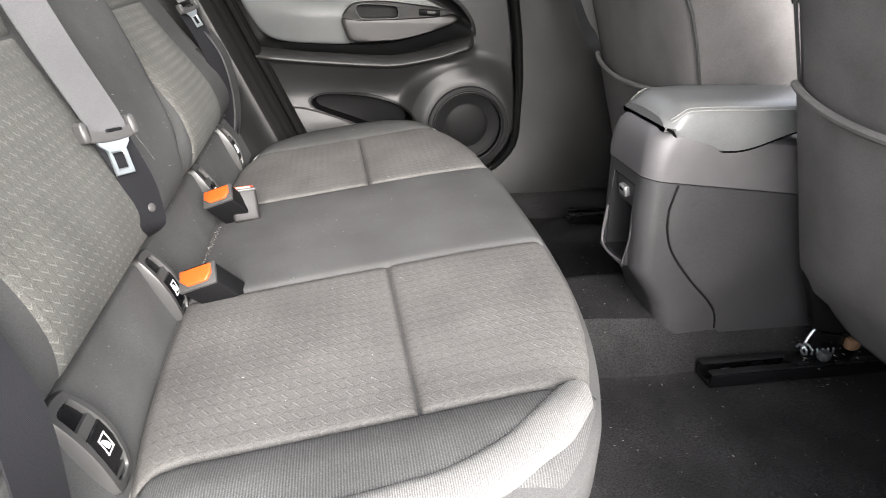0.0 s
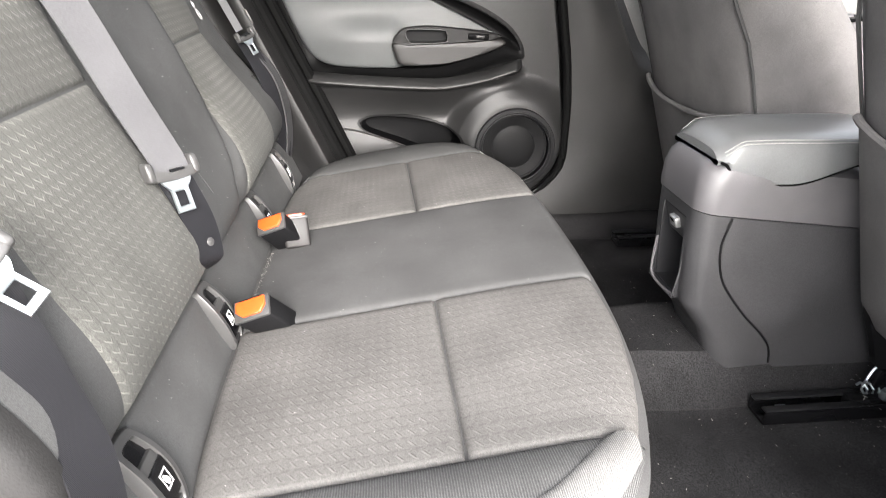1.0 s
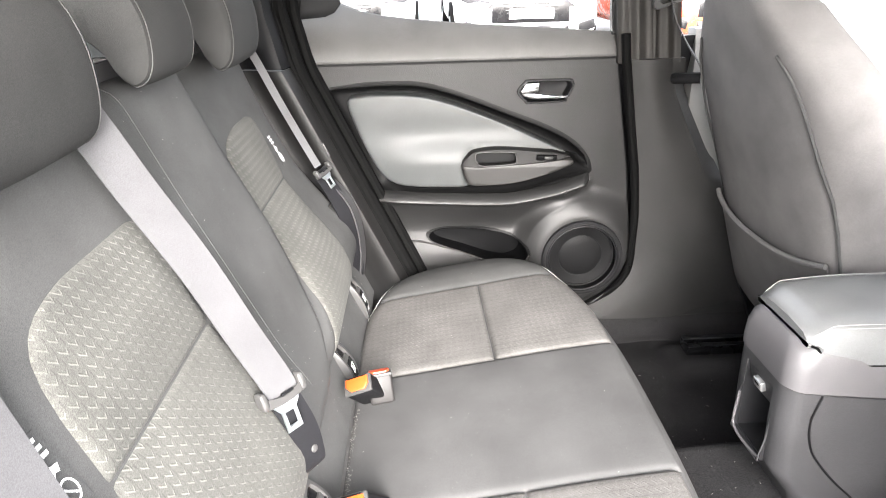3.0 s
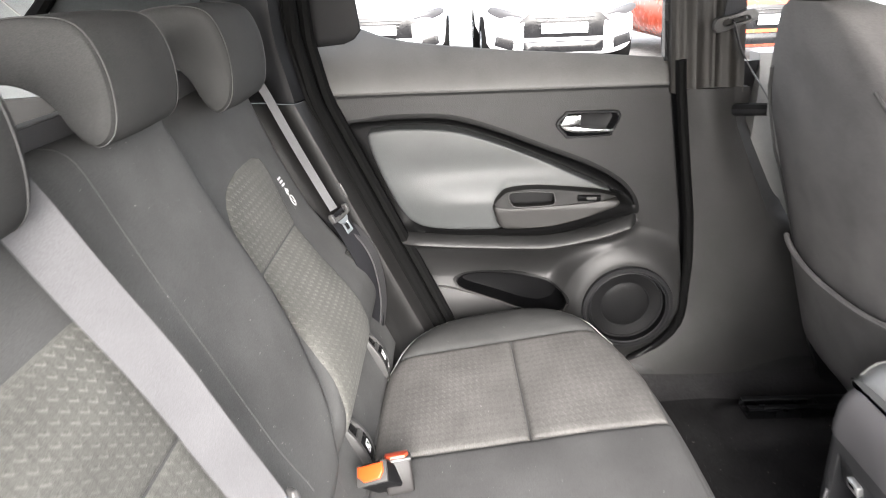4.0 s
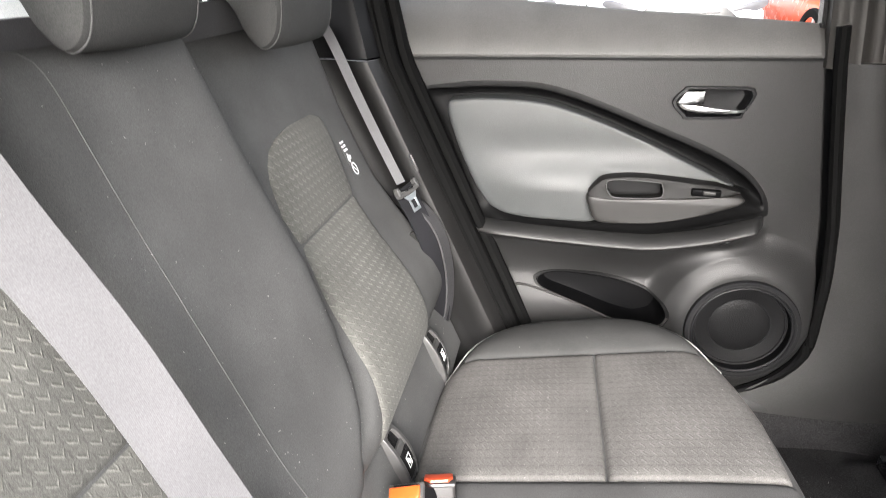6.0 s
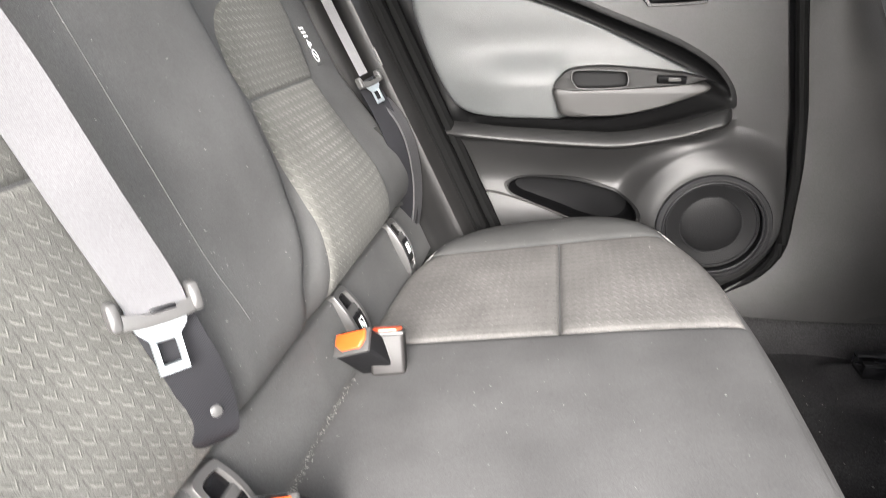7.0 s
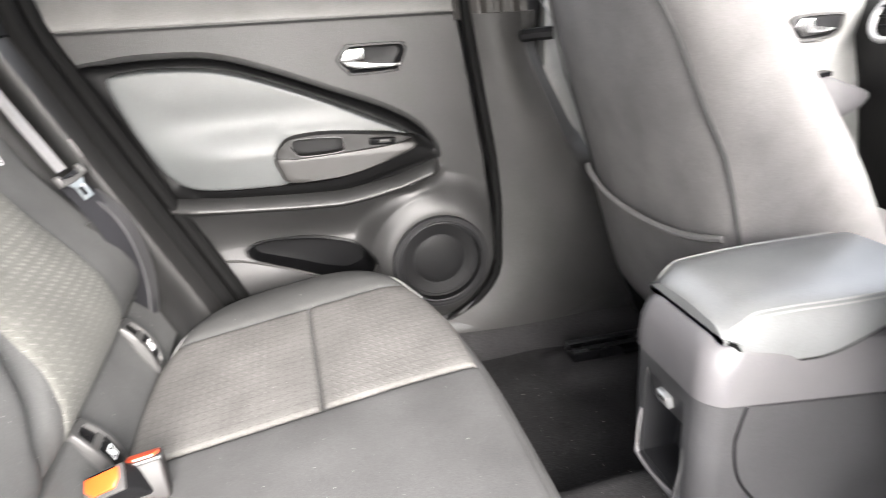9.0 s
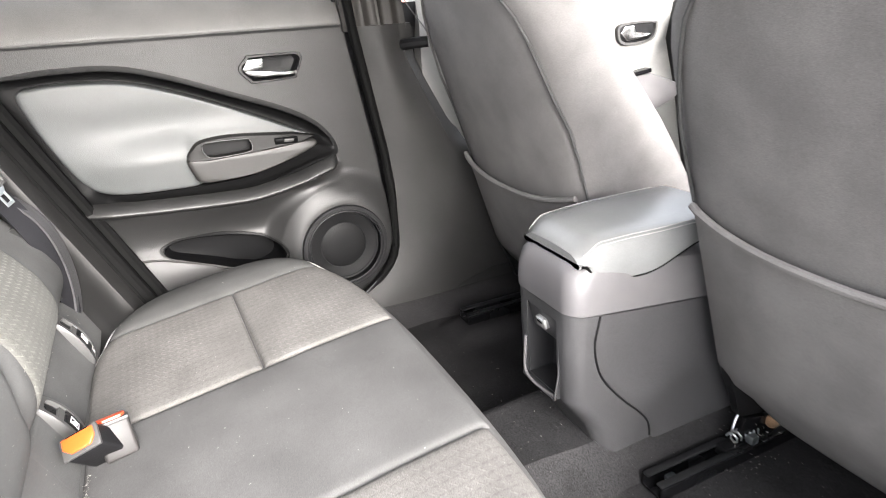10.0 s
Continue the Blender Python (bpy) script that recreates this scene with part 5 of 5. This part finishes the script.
belt("light grey seat belt hanging between backrest and closed door",
     [(-0.440, 1.43, 0.95), (-0.410, 1.43, 0.888), (-0.385, 1.43, 0.839), (-0.353, 1.43, 0.763), (-0.318, 1.43, 0.684), (-0.277, 1.43, 0.596)],
     (0.82, 0.40, 0.37), (-0.268, 1.428, 0.590),
     [(-0.277, 1.437, 0.585), (-0.248, 1.437, 0.530), (-0.225, 1.440, 0.470), (-0.208, 1.442, 0.400), (-0.207, 1.443, 0.330), (-0.215, 1.445, 0.25)], webbing_shaded,
     Matrix(((0.80, 0.42, -0.43, 0), (-0.45, 0.89, 0.03, 0), (0.39, 0.17, 0.90, 0), (0, 0, 0, 1))) @ Matrix.Scale(0.82, 4), lambda t: (0.55, 0.83, 0.1), 0.017)
sleeve = thing("belt_sleeve", "dark curved plastic sleeve round the lower seat belt", "belt sleeve")
part("guide", ribbon(curve([(-0.250, 1.462, 0.545), (-0.222, 1.462, 0.510), (-0.203, 1.462, 0.465), (-0.193, 1.463, 0.400), (-0.195, 1.464, 0.330), (-0.21, 1.465, 0.25)], 6), (0.25, 1.0, 0.0), 0.034, 0.002), plastic_mid, sleeve)
part("inner_guide", ribbon(curve([(-0.262, 1.420, 0.500), (-0.246, 1.420, 0.455), (-0.230, 1.420, 0.400), (-0.222, 1.420, 0.345)], 6), (0.5, 0.8, 0.0), 0.020, 0.003), grip_dark, sleeve)
strap = thing("shoulder_strap", "grey webbing strap running behind the rear headrests", "seat belt")
part("webbing", ribbon(curve([(-0.445, 0.50, 0.888), (-0.443, 0.70, 0.889), (-0.440, 0.80, 0.891), (-0.436, 0.95, 0.894), (-0.434, 1.12, 0.897), (-0.44, 1.35, 0.905)], 8), (0.3, 0, 1), 0.045), webbing, strap)


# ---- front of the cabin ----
# front door plastic painted paler to stand for the light from the windows
door_lit = material("lit_front_door_plastic", (0.13, 0.129, 0.125), 0.45, grain=0.25, bump=0.4, bump_scale=620, spec=0.3)


def front_door(y, s, label):
    """Lining of a front door; s is the way to the cabin."""
    d = thing("front_door", label, "car door", "front doors")

    def at(x, z, h):
        return Vector((x, y + s * h, z))
    part("lining", sheet(lambda x, z: at(x, z, 0.012 * math.sin(3 * z) - 0.3 * max(0, z - 0.80)), span(0.66, 1.62, 30), span(0.08, 0.86, 24), (0, -s * 0.05, 0)), door_lit, d, "grey plastic lining with window light put into its colour")
    rest = [(0.92, 0.545), (1.10, 0.60), (1.30, 0.625), (1.44, 0.590), (1.50, 0.555), (1.40, 0.505), (1.20, 0.48), (0.95, 0.49)]
    arm = part("armrest", pad([tuple(p) for p in curve(rest, 4, True)], at, 0.075, 0.0, 0.012, 5, lambda x, z: -0.2 * max(0, z - 0.53)), plastic_light, d, "grey armrest with window switches")
    part("switch_panel", block((0.18, 0.030, 0.012), bevel=0.003, m=pose(1.28, y + s * 0.055, 0.612, 0, -6, 0)), gloss, arm, "black switch panel")
    for k in range(2):
        part("switch", block((0.022, 0.014, 0.010), bevel=0.002, m=pose(1.25 + 0.05 * k, y + s * 0.055, 0.620, 0, -6, 0)), grip, arm)
    bez = [(1.275, 0.727), (1.293, 0.753), (1.405, 0.756), (1.425, 0.745), (1.405, 0.700), (1.300, 0.694)]
    bz = [tuple(p) for p in curve(bez, 4, True)]
    bi = [(1.35 + (x - 1.35) * 0.88, 0.726 + (z - 0.726) * 0.8) for x, z in bz]
    h = part("handle_bezel", ring_of(bz, bi, at, 0.0, 0.022), grip, d, "grey handle bezel")
    part("handle_recess", pad(bi, at, 0.016, 0.0, 0.001, 3), plastic_dark, h)
    part("release_lever", pad([(1.285, 0.727), (1.30, 0.746), (1.33, 0.746), (1.335, 0.728), (1.40, 0.720), (1.40, 0.712), (1.31, 0.705)], at, 0.026, 0.0, 0.003, 3), chrome, h, "chrome release lever")
    part("pocket", pad([tuple(p) for p in curve([(0.85, 0.22), (0.9, 0.30), (1.15, 0.33), (1.38, 0.30), (1.42, 0.20), (1.2, 0.14), (0.95, 0.15)], 4, True)], at, 0.03, 0.004, 0.008, 4), plastic_dark, d, "dark map pocket")
    return d


front_door(1.615, -1, "closed front car door lined with grey plastic, chrome handle")
front_door(0.135, 1, "front car door beside the open rear doorway, lined with grey plastic")


def dashboard():
    d = thing("dashboard", "dark grey plastic dashboard with round air vents", "dashboard")
    rings = []
    for y in span(0.14, 1.61, 24):
        rings.append([(1.72, y, 0.10), (1.60, y, 0.25), (1.52, y, 0.55), (1.47, y, 0.70), (1.49, y, 0.80), (1.56, y, 0.86), (1.75, y, 0.90), (1.95, y, 0.88), (1.95, y, 0.10)])
    part("fascia", loft(rings), plastic, d, smooth=50)
    for y in (1.50, 1.06, 0.70, 0.25):
        v = part("air_vent", loop_rod([(1.462 + 0.02 * math.sin(a), y + 0.050 * math.cos(a), 0.745 + 0.050 * math.sin(a)) for a in span(0, 2 * math.pi, 33)[:-1]], 0.008, 8), chrome_dull, d, "round vent with a bright ring")
        for k in (-0.022, 0.0, 0.022):
            part("vent_slat", block((0.020, 0.085 if k == 0 else 0.075, 0.006), (1.470, y, 0.745 + k), 0.002), plastic_dark, v)
    return d


dashboard()


# ---- front belt at the pillar ----
fb = thing("front_seat_belt", "grey front seat belt running through a guide on the pillar", "seat belt")
loop_line = [(0.514, 0.924), (0.520, 0.940), (0.545, 0.945), (0.585, 0.957), (0.600, 0.950), (0.598, 0.936), (0.560, 0.924), (0.525, 0.912)]
ring_out = [tuple(p) for p in curve(loop_line, 3, True)]
part("guide_loop", ring_of(ring_out, [(0.557 + (x - 0.557) * 0.62, 0.936 + (z - 0.936) * 0.42) for x, z in ring_out], lambda u, v, h: Vector((u, 1.545 - h, v)), 0.0, 0.012), grip, fb, "grey moulded belt guide")
part("webbing", ribbon(curve([(0.556, 1.542, 0.935), (0.575, 1.538, 0.885), (0.605, 1.534, 0.835), (0.634, 1.530, 0.795), (0.68, 1.52, 0.72)], 6), lambda t: (0.25, 1, 0.2), 0.046), webbing, fb, "grey webbing seen edge-on")
part("upper_webbing", ribbon(curve([(0.570, 1.556, 1.20), (0.566, 1.553, 1.05), (0.556, 1.548, 0.940)], 6), (1, 0.2, 0), 0.044), webbing_shaded, fb, "shaded webbing up to the roof")
ad = thing("belt_guide", "black plastic belt guide on the pillar trim", "belt guide")
part("guide_arm", rod([(0.590, 1.555, 0.752), (0.610, 1.530, 0.756), (0.640, 1.515, 0.758)], 0.013, 8), plastic_dark, ad)


# ---- the lot outside ----
def ground_z(y):
    return -0.30 + 0.28 * step(2.0, 6.5, y)


part("ground", sheet(lambda x, y: (x, y, ground_z(y)), [-400, -60, -20, -8, -4, 0, 4, 8, 20, 60, 400], [-400, -60, -10, -2, 0] + span(1.0, 7.0, 16) + [9, 14, 40, 120, 400]), asphalt,
     label="pale asphalt of the car park", kind="structure", category="ground")


plate_white = material("white_plate", (0.8, 0.8, 0.8), 0.5, grain=0.05)


def parked_car(x, y, turn, paint, label, low=0.0):
    """Front end first: the nose looks along -y before turning."""
    m = pose(x, y, ground_z(y) + low, 0, 0, turn)
    c = thing("parked_car", label, "car", "parked cars")

    def P(a, b, z):
        return m @ Vector((a, b, z))
    rings = []
    for b, w, z0, z1 in ((0.0, 0.55, 0.30, 0.62), (0.05, 0.72, 0.24, 0.70), (0.25, 0.84, 0.20, 0.78), (0.8, 0.89, 0.20, 0.90), (1.2, 0.90, 0.20, 0.98), (3.3, 0.90, 0.22, 1.02), (3.9, 0.86, 0.28, 0.98), (4.05, 0.78, 0.36, 0.90)):
        ring = []
        for k in range(24):
            t = 2 * math.pi * k / 24
            ca, sa = math.cos(t), math.sin(t)
            ring.append(P(w * math.copysign(abs(ca) ** 0.45, ca), b, (z0 + z1) / 2 + (z1 - z0) / 2 * math.copysign(abs(sa) ** 0.5, sa)))
        rings.append(ring)
    part("body", loft(rings), paint, c, "painted body shell", smooth=50)
    rings = []
    for b, w, z in ((1.0, 0.78, 0.93), (1.7, 0.66, 1.40), (2.3, 0.64, 1.47), (3.1, 0.62, 1.42), (3.85, 0.70, 0.98)):
        rings.append([P(-w, b, z), P(-w * 0.9, b, z + 0.02), P(w * 0.9, b, z + 0.02), P(w, b, z), P(0.84, b, 0.92), P(-0.84, b, 0.92)])
    part("cabin", loft(rings), gloss, c, "dark glazed cabin", smooth=50)
    part("roof", block((1.2, 1.5, 0.04), bevel=0.015, m=m @ pose(0, 2.4, 1.475)), paint, c)
    g = [(-0.54, 0.58), (-0.40, 0.69), (0.40, 0.69), (0.54, 0.58), (0.50, 0.42), (-0.50, 0.42)]
    part("grille", pad(g, lambda u, v, h: P(u, -0.005 - h + 0.12 * abs(u) ** 2, v), 0.02, 0, 0.004, 4), gloss, c, "dark grille")
    for k in range(4):
        part("grille_bar", block((0.66 - 0.03 * k, 0.016, 0.008), bevel=0.002, m=m @ pose(0, -0.034, 0.645 - 0.035 * k)), lamp_glass, c)
    g2 = [(-0.50, 0.40), (0.50, 0.40), (0.44, 0.27), (-0.44, 0.27)]
    part("lower_grille", pad(g2, lambda u, v, h: P(u, -0.005 - h + 0.12 * abs(u) ** 2, v), 0.02, 0, 0.004, 4), gloss, c, "dark lower grille")
    part("number_plate", block((0.52, 0.014, 0.11), bevel=0.004, m=m @ pose(0, -0.045, 0.535)), plate_white, c, "white plate")
    for s in (-1, 1):
        part("headlight", pad([tuple(p) for p in curve([(s * 0.46, 0.66), (s * 0.62, 0.73), (s * 0.80, 0.77), (s * 0.84, 0.71), (s * 0.66, 0.64)], 3, True)], lambda u, v, h: P(u, 0.02 - h + 0.33 * abs(u) ** 3, v), 0.03, 0.01, 0.006, 4), lamp_glass, c, "smoked headlight")
        part("fog_lamp", pad([(s * 0.55, 0.42), (s * 0.76, 0.46), (s * 0.78, 0.36), (s * 0.58, 0.30)], lambda u, v, h: P(u, 0.0 - h + 0.20 * abs(u) ** 3, v), 0.03, 0, 0.005, 3), gloss, c, "dark bumper inlet")
        for b in (0.80, 3.30):
            def wheel_at(r, d, n=28):
                return [P(s * d, b + r * math.cos(2 * math.pi * k / n), 0.33 + r * math.sin(2 * math.pi * k / n)) for k in range(n)]
            w = part("wheel", loft([wheel_at(0.20, 0.68), wheel_at(0.32, 0.70), wheel_at(0.33, 0.75), wheel_at(0.33, 0.86), wheel_at(0.31, 0.905), wheel_at(0.225, 0.905), wheel_at(0.215, 0.87)]), rubber, c, "black tyre")
            part("hub", pad([(0.055 * math.cos(2 * math.pi * k / 12), 0.055 * math.sin(2 * math.pi * k / 12)) for k in range(12)], lambda u, v, h: P(s * (0.875 + h), b + u, 0.33 + v), 0.028, 0, 0.004, 2), steel, w)
            for k in range(5):
                a = 2 * math.pi * k / 5 + 0.3
                part("spoke", block((0.045, 0.024, 0.19), bevel=0.006, m=m @ Matrix.Translation((s * 0.885, b, 0.33)) @ Matrix.Rotation(a, 4, "X") @ Matrix.Rotation(math.pi / 2, 4, "Z") @ Matrix.Translation((0, 0, 0.115))), steel, w)
    return c


parked_car(1.28, 7.6, 0, paint_silver, "silver hatchback with black grille parked nose-on outside")
parked_car(-0.92, 8.2, 0, paint_white, "white hatchback parked nose-on outside the window")
parked_car(3.75, 7.75, 4, paint_red, "bright red hatchback parked beside the lane outside the window")


def railing():
    r = thing("railing", "grey metal railing behind the parked cars", "railing")
    for z in (0.62, 1.25):
        part("rail", rod([(-0.15, 13.0, z), (1.35, 13.0, z)], 0.03, 6), steel, r)
    for k in range(8):
        part("bar", rod([(0.0 + 0.17 * k, 13.0, -0.02), (0.0 + 0.17 * k, 13.0, 1.32)], 0.025, 6), steel, r)


railing()


# ---- small things in the cabin ----
def airbag_tag(y, z, s, base, lift):
    t = thing("airbag_tag", "white warning symbols printed on a dark cloth tag", "warning tag", "airbag tags")

    def at(u, v, h):
        return back_at(y + s * u, z + v, pad_rise(y + s * u, z + v) + lift + h)
    part("cloth", pad([(-0.013, 0.034), (0.013, 0.034), (0.014, -0.034), (-0.014, -0.034)], at, 0.0006, 0.0, 0.0003, 3), base, t, "dark cloth tag")
    ring = [(0.010 * math.cos(a), -0.018 + 0.011 * math.sin(a)) for a in span(0, 2 * math.pi, 21)[:-1]]
    part("ring_mark", ring_of(ring, [(u * 0.80, -0.018 + (v + 0.018) * 0.80) for u, v in ring], at, 0.0003, 0.0012), white, t, "white ring symbol")
    part("slash_mark", pad([(-0.0075, -0.0115), (-0.0063, -0.0103), (0.0075, -0.0245), (0.0063, -0.0257)], at, 0.0010, 0.0, 0.0004, 2), white, t)
    part("figure_mark", pad([(-0.009, 0.000), (-0.003, 0.010), (0.001, 0.006), (0.009, 0.004), (0.006, -0.002), (0.001, 0.000), (-0.005, -0.006)], at, 0.0010, 0.0, 0.0004, 2), white, t, "white figure")
    for k in range(3):
        for j in range(2):
            u0, v0 = -0.010 + 0.0100 * j + 0.001 * k, 0.031 - 0.0068 * k
            part("print_bar", pad([(u0, v0), (u0 + 0.0080, v0 - 0.0010), (u0 + 0.0074, v0 - 0.0044), (u0 + 0.0004, v0 - 0.0040)], at, 0.0010, 0.0, 0.0003, 2), white, t, "white print")


airbag_tag(1.385, 0.655, 1, cloth_upright, 0.001)
airbag_tag(0.400, 0.652, 1, cloth_upright, 0.001)


def seat_bracket():
    b = thing("seat_bracket", "rusty steel bracket and spring below the front seat", "bracket")
    z = 0.05
    part("plate", block((0.10, 0.012, 0.055), bevel=0.003, m=pose(0.93, 0.735, 0.072, 0, 12, 0)), gloss, b)
    part("hinge_bolt", block((0.026, 0.020, 0.026), bevel=0.008, m=pose(0.955, 0.722, 0.085)), rust, b, "rusty bolt")
    part("hinge_bolt", block((0.020, 0.020, 0.020), bevel=0.006, m=pose(0.905, 0.724, 0.062)), steel, b, "steel bolt")
    coil = [(0.865 + 0.0016 * k, 0.738 + 0.010 * math.cos(k * 0.9), 0.068 + 0.010 * math.sin(k * 0.9)) for k in range(44)]
    part("spring", rod(coil, 0.0022, 6), steel, b, "bright steel spring")
    part("wire", rod(curve([(0.88, 0.75, 0.06), (0.90, 0.755, 0.10), (0.94, 0.75, 0.12), (0.98, 0.74, 0.09)], 6), 0.0025, 6), steel, b, "bent wire")


seat_bracket()


# ---- roof pillars and body panels that close the car ----
def shell():
    for y, s in ((0.20, 1), (1.585, -1)):
        for name, pts, r in (("windscreen_pillar", [(1.86, y, 0.86), (1.50, y + s * 0.05, 1.10), (1.22, y + s * 0.09, 1.24)], 0.035),
                             ("tailgate_pillar", [(-1.14, y + s * 0.02, 0.84), (-1.10, y + s * 0.05, 1.05), (-1.02, y + s * 0.09, 1.20)], 0.05)):
            part("trim_" + name, rod([tuple(p) for p in curve(pts, 4)], r, 10), plastic_dark, label="dark lining of a roof pillar", kind="structure", category="trim")
    part("trim_pillar_near", rod([tuple(p) for p in curve([(0.60, 0.185, 0.10), (0.57, 0.18, 0.55), (0.52, 0.185, 0.85), (0.47, 0.22, 1.20)], 5)], 0.035, 10), plastic_dark, label="dark pillar in front of the open doorway", kind="structure", category="trim")
    part("trim_pillar_rear_near", sheet(lambda z, u: (-0.52 + 0.12 * u + 0.28 * max(0, 0.75 - z) * u, 0.20 + 0.05 * (z - 0.2) * 0.4, z), span(0.10, 1.21, 14), span(0, 1, 6), (0, -0.04, 0)), plastic_dark, label="dark pillar behind the open doorway", kind="structure", category="trim")
    part("wall_side_near", sheet(lambda x, z: (x, 0.10 + 0.03 * step(0.6, 0.9, z), z), span(-1.15, -0.50, 6), span(0.0, 0.90, 8), (0, -0.012, 0)), paint_black, label="painted rear quarter of the car body", kind="structure", category="wall")
    part("roof", sheet(lambda x, y: (x, y, 1.325 - 0.07 * ((y - C) / 0.7) ** 2 - 0.05 * max(0, -x)), span(-1.10, 1.27, 16), span(0.19, 1.59, 14), (0, 0, -0.012)), paint_black, label="painted roof of the car", kind="structure", category="roof")


shell()


# ---- lint, crumbs and dirt ----
def specks(name, label, places, small, large, mat, seed):
    """Many tiny fibres and crumbs; places(k) gives the point each one lies on."""
    rnd = random.Random(seed)
    verts, faces = [], []
    for p in places(rnd):
        size = small + (large - small) * rnd.random() ** 4
        d = Vector((rnd.gauss(0, 1), rnd.gauss(0, 1), rnd.gauss(0, 0.4))).normalized() * size * (1 + 2.0 * rnd.random() ** 2)
        e = d.cross(Vector((rnd.gauss(0, 1), rnd.gauss(0, 1), rnd.gauss(0, 1)))).normalized() * size * 0.4
        f = d.cross(e).normalized() * size * 0.4
        k = len(verts)
        verts += [tuple(Vector(p) + o) for o in (d, -d, e, -e, f, -f)]
        for a, b, c in ((0, 2, 4), (0, 4, 3), (0, 3, 5), (0, 5, 2), (1, 4, 2), (1, 3, 4), (1, 5, 3), (1, 2, 5)):
            faces.append((k + a, k + b, k + c))
    me = bpy.data.meshes.new(name)
    me.from_pydata(verts, [], faces)
    me.materials.append(mat)
    return tagged(new(name, me), label, "dirt", kind="stuff")


def on_cushion(rnd):
    for _ in range(420):
        x, y = rnd.uniform(-0.16, 0.32), rnd.uniform(0.40, 1.42)
        if cushion_k(x, y) < 0.95:
            yield x, y, cushion_z(x, y) + 0.0052


def on_backs(rnd):
    for _ in range(260):
        y, z = rnd.uniform(0.74, 1.04), 0.38 + 0.5 * rnd.random() ** 1.5
        yield back_at(y, z, pad_rise(y, z) + 0.0008)
    for _ in range(150):
        y, z = rnd.uniform(0.45, 1.42), rnd.uniform(0.29, 0.345)
        yield back_at(y, z, 0.001)


def in_crease(rnd):
    for _ in range(260):
        y = rnd.uniform(0.72, 0.955)
        x = -0.168 - 0.004 * math.sin((y - 0.74) * 14) + rnd.gauss(0, 0.0022)
        yield x, y, cushion_z(x, y) + 0.004
    for _ in range(60):
        z = rnd.uniform(0.37, 0.46)
        yield back_at(split_y(z) + rnd.gauss(0, 0.004), z, pad_rise(split_y(z) - 0.008, z) * 0.7 + 0.004)


def on_carpet(rnd):
    for _ in range(900):
        x, y = rnd.uniform(0.36, 1.0), rnd.uniform(0.30, 1.48)
        yield x, y, floor_z(x, y) + 0.001
    for _ in range(160):
        x, y = rnd.gauss(0.90, 0.05), rnd.gauss(0.745, 0.03)
        yield x, y, floor_z(x, y) + 0.002


fluff = material("pale_lint", (0.22, 0.215, 0.20), 0.9, grain=0.3)
specks("cushion_lint", "pale lint and dust specks on the bench cushion", on_cushion, 0.00030, 0.0011, fluff, 4)
specks("backrest_lint", "pale lint and dust specks on the rear backrest", on_backs, 0.00030, 0.0011, fluff, 5)
specks("seam_crumbs", "pale crumbs caught in the seat seam", in_crease, 0.0004, 0.0013, fluff, 6)
specks("carpet_lint", "grey lint and grit on the black carpet", on_carpet, 0.0004, 0.0016, fluff, 7)


def on_rail(rnd):
    for _ in range(70):
        yield rnd.gauss(0.915, 0.035), rnd.gauss(0.738, 0.014), abs(rnd.gauss(0.062, 0.016))


specks("rail_grit", "pale grit and crumbs caught round the seat rail", on_rail, 0.0010, 0.0045, fluff, 8)
